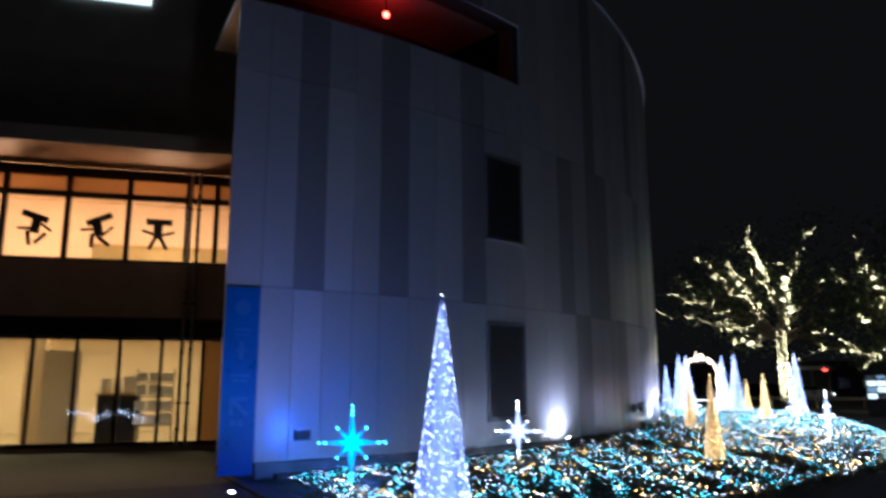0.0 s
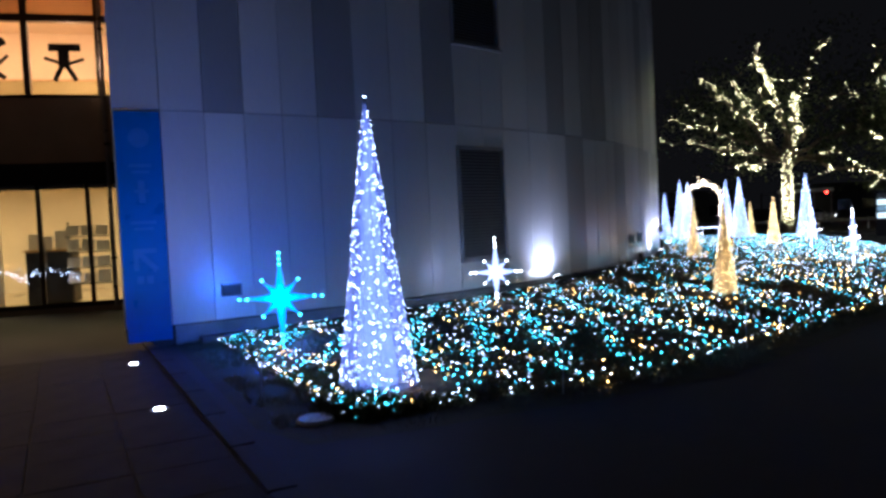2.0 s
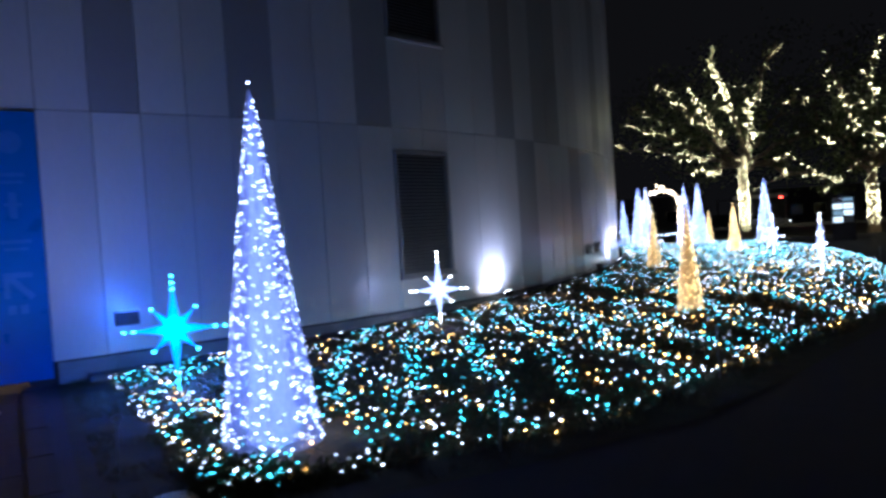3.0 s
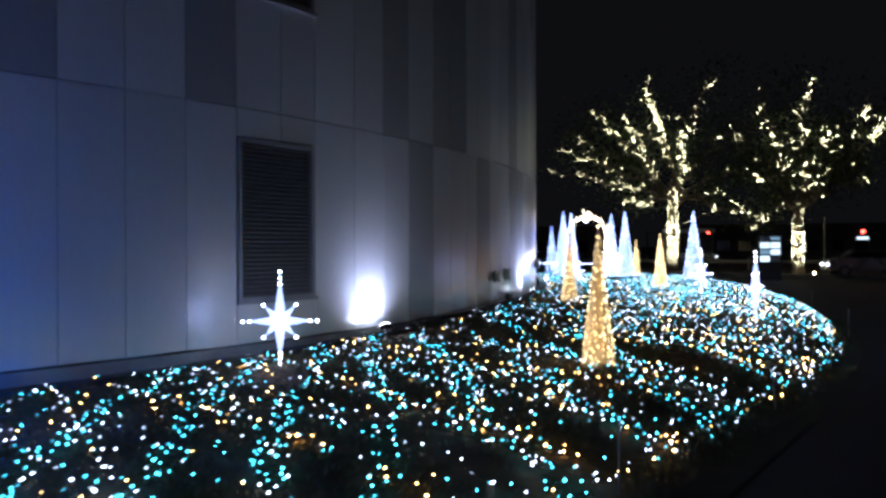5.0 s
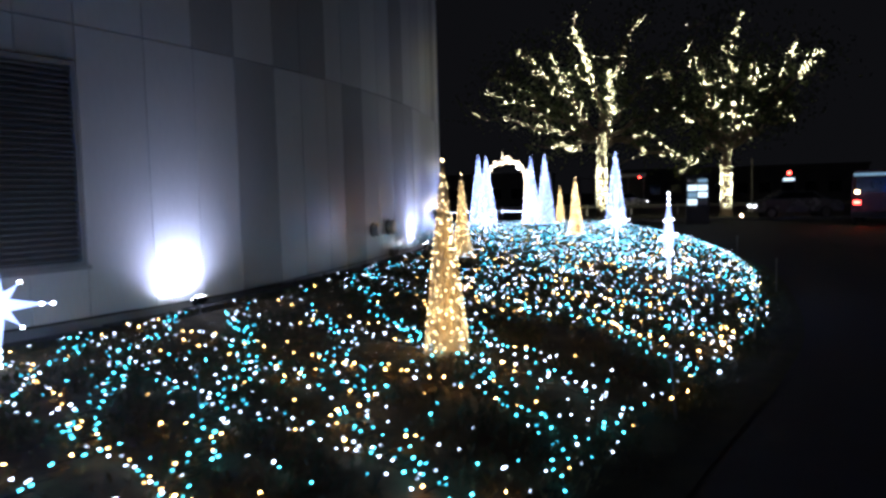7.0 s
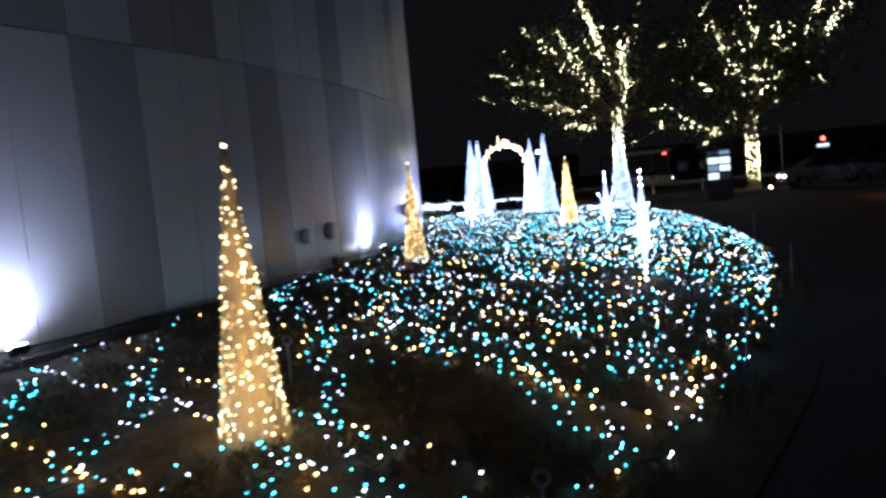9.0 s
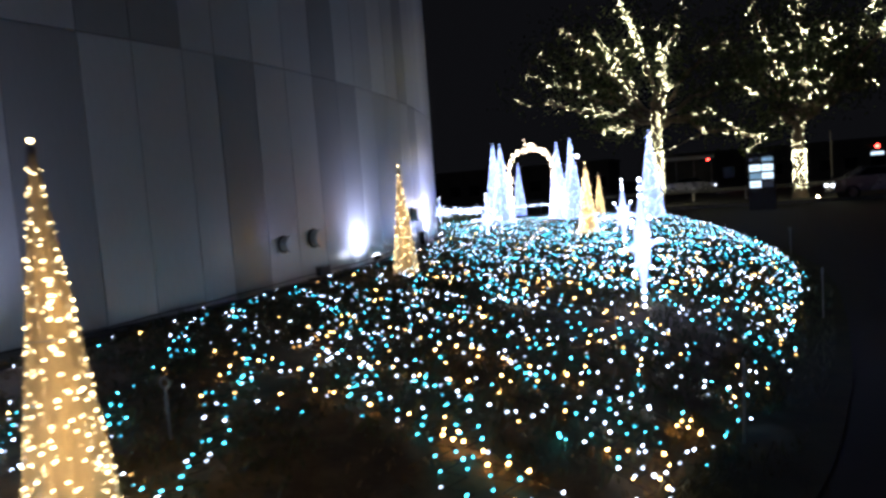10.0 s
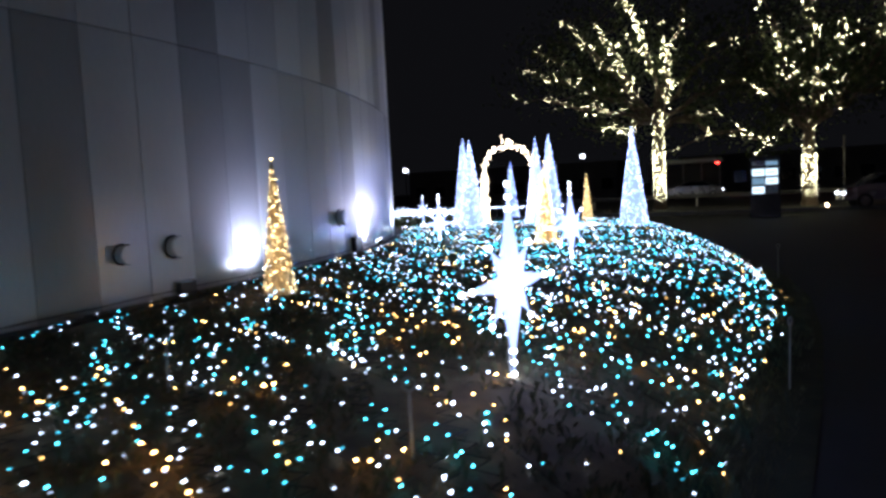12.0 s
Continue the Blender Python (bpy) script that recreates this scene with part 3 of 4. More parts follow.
# lobby things
desk = tagged(new("reception_desk"), "dark reception desk in the lit lobby", "desk")
fpart("body", (1.0, 1.3, 0.02), (1.95, 2.0, 1.2), "dark", desk, 0.015)
fpart("top", (0.95, 1.25, 1.2), (2.0, 2.05, 1.25), "wood", desk, 0.01)
for k, (x, w, h) in enumerate(((1.08, 0.3, 0.42), (1.42, 0.2, 0.3), (1.66, 0.26, 0.36))):
    card = tagged(new("display_card"), "pale bluish display card propped on the desk", "card", group="display cards")
    m = FAC @ Matrix.Translation((x + w / 2, 1.45, 1.25)) @ Matrix.Rotation(radians(-8), 4, "X")
    part("board", boxed((-w / 2, -0.004, 0), (w / 2, 0.004, h), m), "white", card)
rack = tagged(new("leaflet_rack"), "white leaflet rack with tilted papers", "rack")
gr = random.Random(6)
for z in (0.45, 0.8, 1.15, 1.5):
    fpart("shelf", (0.1, 0.75, z), (1.0, 1.05, z + 0.025), "dark", rack)
    for k in range(3):
        w, h = gr.uniform(0.12, 0.14), gr.uniform(0.11, 0.15)
        m = FAC @ Matrix.Translation((0.25 + 0.3 * k, 0.82, z + 0.03 + h)) @ Matrix.Rotation(radians(-25), 4, "X") @ Matrix.Rotation(radians(gr.uniform(-6, 6)), 4, "Y")
        part("leaflet", boxed((-w, -0.004, -h), (w, 0.004, h), m), "white", rack)
for x in (0.1, 0.97):
    fpart("post", (x, 1.02, 0.02), (x + 0.03, 1.05, 1.85), "dark", rack)
screen = tagged(new("folding_screen"), "plain cream partition screen inside the glass front", "partition")
fpart("panel", (2.3, 0.9, 0.06), (3.15, 0.95, 2.3), "room", screen, 0.01)
for x in (2.35, 3.0):
    fpart("foot", (x, 0.75, 0.02), (x + 0.08, 1.1, 0.06), "steel", screen)
mat_in = tagged(new("door_mat"), "pale door mat behind the glass doors", "mat")
fpart("weave", (0.1, 0.3, 0.022), (1.9, 0.72, 0.04), "white", mat_in, 0.004)
partition = tagged(new("low_partition"), "olive waist-high partition in the upper room", "partition")
fpart("panel", (W0 + 0.2, 2.4, 4.42), (2.6, 2.5, 5.25), "olive", partition, 0.01)
fpart("cap", (W0 + 0.2, 2.37, 5.25), (2.6, 2.53, 5.29), "wood", partition)
gl = tagged(new("lobby_garland"), "small garland of white fairy lights behind the door glass", "garland")
gg = random.Random(2)
pts = [FAC @ Vector((0.7 + 1.7 * k / 70 + gg.gauss(0, 0.04), 0.5 + gg.gauss(0, 0.04), 0.62 + 0.2 * abs(math.sin(k / 70 * 5)) + gg.gauss(0, 0.05))) for k in range(70)]
bulbs("bulb_cluster", pts, 0.008, "led_white", gl, gg)
cable_runs("wire", [pts], 0.004, "cable", gl)
for x, name in ((3.4, "lobby_pillar"), (7.2, "lobby_pillar")):
    p = tagged(new(name), "pale square pillar in the lobby", "pillar")
    fpart("shaft", (x, 2.0, 0.02), (x + 0.45, 2.45, 2.99), "room", p, 0.02)
for k in range(6):
    x = -1.2 + 1.9 * k
    for y, z, m in ((1.6, 2.96, "lamp_warm"), (3.6, 2.96, "lamp_warm"), (1.3, 6.96, "lamp_warm"), (3.2, 6.96, "lamp_warm")):
        dl = tagged(new("downlight"), "round warm ceiling downlight", "ceiling lamp", group="downlights")
        part("diffuser", tubed(FAC @ Vector((x, y, z - 0.02)), FAC @ Vector((x, y, z + 0.02)), 0.09, None, 12), m, dl)
for k in range(3):
    x = 0.6 + 4.0 * k
    lamp("lobby_lamp", "AREA", FAC @ Vector((x, 2.6, 2.9)), 30, (1.0, 0.82, 0.4), 1.2, FAC @ Vector((x, 2.6, 0)))
    lamp("upper_lamp", "AREA", FAC @ Vector((x, 2.2, 6.9)), 30, (1.0, 0.58, 0.34), 1.2, FAC @ Vector((x, 2.4, 4)))
    # added fill light close behind the glass, no fixture; it brightens the soffit
    lamp("window_lamp", "POINT", FAC @ Vector((x, 0.7, 5.3)), 54, (1.0, 0.58, 0.33), 0.15)

# ---------------------------------------------------------------- floodlights at the wall's foot
def floodlight(arc, energy, out=0.32, colour=(0.6, 0.66, 1.0)):
    z = foot_z(arc) + 0.05
    fl = tagged(new("floodlight"), "small bright white floodlight aimed up the wall", "floodlight", group="wall floodlights")
    o, n = on_drum(arc, out, z), Vector((math.cos(arc / RAD), math.sin(arc / RAD), 0))
    u = Vector((-n.y, n.x, 0))
    m = Matrix((( u.x, -n.x, 0, o.x), (u.y, -n.y, 0, o.y), (0, 0, 1, o.z), (0, 0, 0, 1)))
    tilt = m @ Matrix.Translation((0, 0, 0.1)) @ Matrix.Rotation(radians(60), 4, "X")
    part("housing", boxed((-0.08, -0.04, -0.05), (0.08, 0.03, 0.05), tilt, 0.01), "dark", fl)
    part("lens", boxed((-0.07, 0.0305, -0.042), (0.07, 0.034, 0.042), tilt), "lamp_white", fl)
    part("bracket", tubed(o + Vector((0, 0, -0.12)), o + Vector((0, 0, 0.09)), 0.014), "steel", fl)
    at = tilt @ Vector((0, 0.05, 0))
    lamp("flood_beam", "SPOT", at, energy, colour, 0.05, on_drum(arc, -0.02, z + 0.7), 150, 1.0)


floodlight(-5.31, 34)
floodlight(1.28, 38)
floodlight(5.6, 50)
floodlight(9.4, 80)

# ---------------------------------------------------------------- cone trees
def cone_tree(x, y, top, r, kind, seed, near=False, energy=0):
    z0 = ground_z(x, y) - 0.01
    h = top - z0
    g = random.Random(seed)
    gold = kind == "gold"
    label = "slender gold light cone wrapped in warm bulbs on the bed" if gold else "tall white light cone wrapped in cool white bulbs on the bed"
    ob = tagged(empty("light_cone", (x, y, z0)), label, "light cone", group="gold light cones" if gold else "white light cones")
    n = 28
    vs = [(r * math.cos(2 * math.pi * i / n), r * math.sin(2 * math.pi * i / n), 0.02) for i in range(n)]
    vs += [(0.012 * math.cos(2 * math.pi * i / n), 0.012 * math.sin(2 * math.pi * i / n), h - 0.03) for i in range(n)]
    raw("gauze", vs, [(i, (i + 1) % n, n + (i + 1) % n, n + i) for i in range(n)], "gauze_gold" if gold else "gauze_white", ob, smooth=True)
    for z in (0.02, h * 0.5):
        rr = (r - (r - 0.012) * z / h) + 0.003
        bm = bmesh.new()
        ring = [Vector((rr * math.cos(2 * math.pi * i / 20), rr * math.sin(2 * math.pi * i / 20), z)) for i in range(21)]
        for a, b in zip(ring, ring[1:]):
            tube(bm, a, b, 0.003, None, 5, False)
        part("hoop", bm, "steel", ob)
    ribs = 14 if near else 6
    for i in range(ribs):
        t = 2 * math.pi * i / ribs
        part("wire", tubed((r * math.cos(t), r * math.sin(t), -0.05), (0.01 * math.cos(t), 0.01 * math.sin(t), h - 0.02), 0.003, None, 5), "steel", ob)
    count = 340 if gold else 900 if near else 520
    pts, t = [], 0.0
    turns = 15 if gold else 22
    for i in range(count):
        f = 1 - (1 - (i + g.random()) / (count + 1) * 0.995) ** 0.62
        t = f * turns * 2 * math.pi + g.gauss(0, 0.5)
        z = min(h - 0.03, max(0.03, 0.04 + f * (h - 0.06) + g.gauss(0, 0.03)))
        rr = r - (r - 0.012) * z / h - 0.001
        pts.append((rr * math.cos(t), rr * math.sin(t), z))
    mat = "led_gold" if gold else "led_cool"
    if near:
        bm = bmesh.new()
        bmesh.ops.create_icosphere(bm, subdivisions=1, radius=0.0058)
        proto = part("bulb", bm, mat, ob, at=Matrix.Translation(pts[0]))
        for p in pts[1:300]:
            c = new("bulb", proto.data)
            c.parent = ob
            c.matrix_basis = Matrix.Translation(p) @ Matrix.Scale(g.uniform(0.7, 1.35), 4)
        pts = pts[300:]
    if pts:
        bulbs("bulb_cluster", pts, 0.0058 if near else 0.011, mat, ob, g)
    bm = bmesh.new()
    bmesh.ops.create_icosphere(bm, subdivisions=2, radius=0.011 if gold else 0.008, matrix=Matrix.Translation((0, 0, h)))
    part("top_bulb", bm, mat, ob)
    # added glowing filler that lights the gauze evenly from within
    part("light_tube", tubed((0, 0, 0.03), (0, 0, h - 0.05), r * 0.5, 0.008, 14), "inner_glow_gold" if gold else "inner_glow_cool", ob)
    # added point light, stands in for the bulbs' light on wall and bed
    if energy:
        lamp("cone_lamp", "POINT", (x, y, z0 + 0.35), energy, (1.0, 0.7, 0.36) if gold else (0.5, 0.6, 1.0), 0.1)
    return ob


cone_tree(-4.33, 7.78, 2.58, 0.36, "white", 11, True, energy=16)
cone_tree(-6.52, 33.6, 2.72, 0.38, "white", 12, energy=95)
cone_tree(-6.1, 33.0, 2.63, 0.38, "white", 13, energy=95)
cone_tree(-4.98, 35.56, 2.7, 0.38, "white", 14, energy=95)
cone_tree(-4.33, 34.62, 2.73, 0.38, "white", 15, energy=95)
cone_tree(-1.78, 32.8, 2.62, 0.36, "white", 16, energy=14)
cone_tree(-11.0, 52.0, 2.75, 0.4, "white", 17)
cone_tree(-2.25, 14.43, 1.63, 0.19, "gold", 21, True, energy=5)
cone_tree(-3.88, 21.2, 1.72, 0.18, "gold", 22, True)
cone_tree(-2.5, 27.2, 1.72, 0.2, "gold", 23)
cone_tree(-4.52, 40.5, 1.66, 0.24, "gold", 24)


# ---------------------------------------------------------------- stars on stakes
def spike(bm, a, b, r):
    tube(bm, a, b, r, 0.006, 8)


def star(x, y, zc, up, half, blue, turn, energy):
    zg = ground_z(x, y)
    ob = tagged(empty("light_star", (x, y, zg), turn), "glowing blue eight-pointed star on a stake" if blue else "glowing white eight-pointed star on a stake", "light star", group="light stars")
    c = Vector((0, 0, zc - zg))
    mat, tip = ("acrylic_blue", "tip_blue") if blue else ("acrylic_white", "tip_white")
    drop = zc - zg
    d = half * 0.44
    ends = [(Vector((half, 0, 0)), 0.05), (Vector((-half, 0, 0)), 0.05), (Vector((0, 0, up)), 0.055), (Vector((0, 0, 0.005 - drop)), 0.055)]
    ends += [(Vector((sx * d, 0, sz * d)), 0.05) for sx in (-1, 1) for sz in (-1, 1)]
    for e, r in ends:
        bm = bmesh.new()
        tube(bm, c + e * 0.05, c + e * 0.35, r * 1.2, r * 0.85, 8)
        tube(bm, c + e * 0.35, c + e * 0.8, r * 0.85, 0.008, 8)
        tube(bm, c + e * 0.78, c + e, 0.006, 0.006, 6)
        part("spike", bm, mat, ob)
        bm = bmesh.new()
        bmesh.ops.create_icosphere(bm, subdivisions=2, radius=0.015, matrix=Matrix.Translation(c + e * 0.99))
        part("tip_bulb", bm, tip, ob)
        for f in ((0.5, 0.62, 0.74, 0.86) if abs(e.z) > half * 0.9 or e.z < -0.3 else (0.6, 0.8) if abs(e.x) > d * 1.5 else ()):
            bm = bmesh.new()
            bmesh.ops.create_icosphere(bm, subdivisions=1, radius=0.034 - 0.02 * f, matrix=Matrix.Translation(c + e * f))
            part("bead", bm, tip, ob)
    bm = bmesh.new()
    bmesh.ops.create_icosphere(bm, subdivisions=2, radius=0.065, matrix=Matrix.Translation(c) @ Matrix.Diagonal((1, 0.6, 1, 1)))
    part("hub", bm, tip, ob)
    part("stake", tubed((0.0, 0.03, -0.15), (0.0, 0.03, drop), 0.006), "steel", ob)
    o = ob.matrix_basis @ (c + Vector((0, -0.12, 0)))
    lamp("star_lamp", "POINT", o, energy, (0.05, 0.16, 1.0) if blue else (0.42, 0.48, 1.0), 0.06 if blue else 0.14)
    o = ob.matrix_basis @ (c + Vector((0, 0.12, 0)))
    if blue:
        lamp("star_lamp", "POINT", o, energy, (0.05, 0.16, 1.0) if blue else (0.42, 0.48, 1.0), 0.06 if blue else 0.14)
    return ob


star(-6.6, 9.06, 0.61, 0.55, 0.5, True, 35, 15)
star(-5.75, 13.42, 0.55, 0.58, 0.43, False, 28, 1.5)
star(-0.44, 18.7, 0.74, 0.57, 0.5, False, 77, 2.5)
star(-1.36, 24.2, 0.74, 0.58, 0.48, False, 60, 8)
star(-5.13, 28.5, 0.62, 0.6, 0.45, False, 60, 8)
star(-13.1, 45.0, 0.5, 0.65, 0.45, False, 20, 5)

# ---------------------------------------------------------------- arch of lights
def light_arch(x, y, top, width, turn):
    z0 = ground_z(x, y)
    ob = tagged(empty("light_arch", (x, y, z0), turn), "pointed garden arch wrapped in warm white fairy lights", "arch")
    h, hw, spring = top - z0, width / 2, (top - z0) * 0.6
    line = [(-hw, 0.0), (-hw, spring * 0.5), (-hw, spring)]
    for i in range(1, 9):
        f = i / 8
        line.append((-hw * math.cos(f * math.pi / 2) ** 0.8 if i < 8 else 0.0, spring + (h - 0.12 - spring) * math.sin(f * math.pi / 2) ** 0.9))
    line += [(-u, v) for u, v in reversed(line[:-1])]
    for dy in (-0.16, 0.16):
        bm = bmesh.new()
        for a, b in zip(line, line[1:]):
            tube(bm, (a[0], dy, a[1]), (b[0], dy, b[1]), 0.015, None, 6)
        part("hoop", bm, "steel", ob)
    bm = bmesh.new()
    for u, v in line[1:-1]:
        tube(bm, (u, -0.16, v), (u, 0.16, v), 0.01, None, 6)
    part("rung", bm, "steel", ob)
    g = random.Random(4)
    pts = []
    for a, b in zip(line, line[1:]):
        ln = math.hypot(b[0] - a[0], b[1] - a[1])
        for k in range(int(ln * (190 if max(a[1], b[1]) <= spring else 75))):
            f = g.random()
            pts.append((a[0] + (b[0] - a[0]) * f + g.gauss(0, 0.05), g.uniform(-0.22, 0.22), a[1] + (b[1] - a[1]) * f + g.gauss(0, 0.05)))
    pts += [(g.gauss(0, 0.1), g.uniform(-0.2, 0.2), h - 0.02 + g.gauss(0, 0.06)) for _ in range(26)]
    bulbs("bulb_cluster", pts, 0.015, "led_arch", ob, g)
    # two added fill lights without fixtures, brightening the arch's legs and the wall
    for sx in (-1, 1):
        lamp("arch_lamp", "POINT", (x + sx * (hw - 0.25), y - 0.5, z0 + 0.7), 40, (0.9, 0.85, 0.9), 0.15)
    return ob


light_arch(-6.0, 36.1, 2.72, 1.55, 12)

# ---------------------------------------------------------------- strings of small lamps over the bed
g = random.Random(20)
SETS = {"led_cyan": [], "led_white": [], "led_warm": []}
lines = []


def strew(line, palette, keep):
    """Lamps along one string; gaps and bunches follow slow noise."""
    line = [p for p in line if in_bed(p[0], p[1], 0.03)]
    if len(line) < 3:
        return
    lines.append(line)
    for p in line:
        if g.random() < keep - 0.08 + (0.14 if p[1] < 15.5 else (0.17 if p[1] < 23 else 0.08) * max(-2.5, min(0.6, p[0] + 2.2)) - 0.08) + 0.25 * noise.noise((p[0] * 0.6, p[1] * 0.6, 8.1)):
            q = (p[0] + g.gauss(0, 0.015), p[1] + g.gauss(0, 0.015), p[2] + abs(g.gauss(0, 0.03)))
            warm = palette[2] * float(np.interp(p[1], [6, 10, 14, 20, 25, 40], [0.5, 0.6, 1.0, 1.0, 0.45, 0.25]))
            key = g.choices(("led_cyan", "led_white", "led_warm"), (palette[0] + 0.4 * (palette[2] - warm), palette[1], warm))[0]
            SETS[key].append(q)
            for _ in range(g.choice((0, 0, 0, 0, 0, 0, 1))):
                SETS[key].append((q[0] + g.gauss(0, 0.06), q[1] + g.gauss(0, 0.06), q[2] + g.uniform(-0.01, 0.03)))


# cyan ribbons: zigzag strands that leave the wall's foot on the slant and run down to the path
y = 7.6
while y < 52:
    l = max(bed_left(min(y, 39.0)), -8.4) if y > 9.9 else -8.4
    slope = float(np.interp(y, [8, 13, 15.4, 17.3, 20, 26, 40], [2.4, 2.1, 1.93, 1.68, 1.34, 1.1, 1.0])) + g.uniform(-0.08, 0.08)
    ph, palette = g.uniform(0, 6), g.choice(((9, 0.6, 0.1), (9, 1.5, 0.1), (7, 2.5, 0.2)) if y < 19 else ((6, 4, 0.3), (4, 6, 0.3), (8, 2, 0.2)))
    run, line = math.hypot(1, slope), []
    x0, y0 = (l + 0.05, y) if y > 9.9 else (-8.4 + 0.0, y + 3.2)
    for i in range(230):
        u = 0.07 * i / run
        sway = 0.09 * math.sin(1.5 * i * 0.07 + ph) + 0.05 * math.sin(4.1 * i * 0.07 + 2 * ph)
        side = sway + (0.055 if i % 2 else -0.055)
        x, yy = x0 + u + side * slope / run, y0 - slope * u + side / run
        if y > 39 and yy > 38.8:
            continue
        line.append((x, yy, bed_z(x, yy) + 0.03 if in_bed(x, yy) else 0))
    strew(line, palette, 0.78 if y < 22 else 0.7)
    y += slope * g.uniform(0.46, 0.66) * float(np.interp(y, [8, 14, 18, 24, 26], [0.7, 0.8, 1, 1, 0.8]))
# single strings laid flatter across it, bulbs in even steps
y, k = 7.2, 0
while y < 45:
    line, k = [], k + 1
    palette = ((0.5, 3, 5), (1.5, 7, 0.6), (3, 5, 1.5), (0.6, 5, 3))[k % 4]
    ph, flat = g.uniform(0, 6), g.uniform(0.44, 0.56)
    for i in range(100):
        u = 0.13 * i
        x, yy = -9.0 + u, y - flat * u + 0.16 * math.sin(u * 0.9 + ph)
        line.append((x, yy, bed_z(x, yy) + 0.03 if in_bed(x, yy) else 0))
    strew(line, palette, 0.84 if y < 24 else 0.72)
    y += g.uniform(0.4, 0.62) if y < 24 else g.uniform(0.27, 0.42)
# loose ends between the strings
for k in range(760):
    yy = g.uniform(7.0, 14.0)
    x = g.uniform(max(bed_left(yy), -8.4), bed_right(yy))
    if in_bed(x, yy, 0.05) and noise.noise((x * 0.8, yy * 0.8, 2.2)) > -0.25:
        SETS[g.choices(("led_cyan", "led_white", "led_warm"), (6, 3, 1.6))[0]].append((x, yy, bed_z(x, yy) + g.uniform(0.03, 0.08)))
for k in range(340):
    yy = g.uniform(15.5, 21.5)
    x = g.uniform(-3.2, bed_right(yy))
    SETS[g.choices(("led_cyan", "led_white", "led_warm"), (3, 3, 3.4))[0]].append((x, yy, bed_z(x, yy) + g.uniform(0.03, 0.08)))
# the rim of the bed
rim = []
for k in range(260):
    yy = 6.85 + 32.5 * (k + g.uniform(-0.6, 0.6)) / 260
    x = bed_right(yy) - 0.06 + g.gauss(0, 0.06)
    rim.append((x, yy, bed_z(x - 0.05, yy) + 0.03))
    SETS[g.choice(["led_white", "led_white", "led_cyan", "led_warm"])].append(rim[-1])
lines.append(rim)
tip = []
for k in range(46):
    f = k / 45
    p = (-8.45 + 4.45 * f + g.gauss(0, 0.04), 9.72 - 2.85 * f + g.gauss(0, 0.04))
    tip.append((p[0], p[1], path_z(p[1]) + 0.05))
    SETS[g.choice(["led_white", "led_cyan", "led_white", "led_warm"])].append(tip[-1])
lines.append(tip)
NAMES = {"led_cyan": ("cyan_string_lights", "cyan fairy lights strewn over the bed"),
         "led_white": ("white_string_lights", "cool white fairy lights strewn over the bed"),
         "led_warm": ("amber_string_lights", "warm amber fairy lights strewn over the bed")}
for key, (name, label) in NAMES.items():
    near = [p for p in SETS[key] if 9.0 < p[1] < 19.0 and p[0] > bed_right(p[1]) - 2.6][:100]
    chosen = set(near)
    net = tagged(new(name), label, "string lights")
    bulbs("bulb_cluster", [p for p in SETS[key] if p not in chosen], 0.0069, key, net, g)
    bm = bmesh.new()
    bmesh.ops.create_icosphere(bm, subdivisions=1, radius=0.0069)
    proto = part("bulb", bm, key, net, at=Matrix.Translation(near[0]))
    for p in near[1:]:
        c = new("bulb", proto.data)
        c.parent = net
        c.matrix_basis = Matrix.Translation(p) @ Matrix.Scale(g.uniform(0.7, 1.3), 4)
tagged(cable_runs("light_cables", lines, 0.0022, "cable"), "thin dark green cables of the fairy lights", "cable")

# ---------------------------------------------------------------- pegs round the bed
def peg(x, y, h, lean):
    z = ground_z(x, y)
    ob = tagged(empty("rope_peg", (x, y, z), RNG.uniform(0, 180)), "thin steel rope peg with a looped head in the bed", "peg", group="rope pegs")
    top = Vector((lean * h, 0, h))
    part("rod", tubed((0, 0, -0.1), top, 0.007), "peg", ob)
    bm = bmesh.new()
    ring = [top + Vector((0.028 * math.cos(t * math.pi / 6), 0, 0.028 + 0.028 * math.sin(t * math.pi / 6))) for t in range(13)]
    for a, b in zip(ring, ring[1:]):
        tube(bm, a, b, 0.006, None, 5, False)
    part("loop", bm, "peg", ob)


PEGS = [(-5.1, 7.08, 0.32, 0.05), (-2.72, 8.15, 0.42, 0.05), (-1.56, 10.74, 0.42, 0.0), (-0.5, 13.6, 0.36, -0.1), (0.3, 16.4, 0.42, -0.35), (1.05, 20.0, 0.42, 0.05), (1.2, 26.3, 0.42, 0.0),
        (-3.4, 12.75, 0.25, 0.0), (-2.55, 15.3, 0.28, 0.0), (-2.33, 17.95, 0.28, 0.05), (-0.5, 17.45, 0.3, 0.0)]
for p in PEGS:
    peg(*p)

# ground box at the bed's tip
gb = tagged(empty("ground_box", (-4.2, 6.72, path_z(6.7))), "flat pale ground box lid by the bed's tip", "ground box")
bm = bmesh.new()
bmesh.ops.create_cone(bm, cap_ends=True, segments=20, radius1=0.15, radius2=0.135, depth=0.025, matrix=Matrix.Translation((0, 0, 0.0125)))
part("lid", bm, "white", gb)

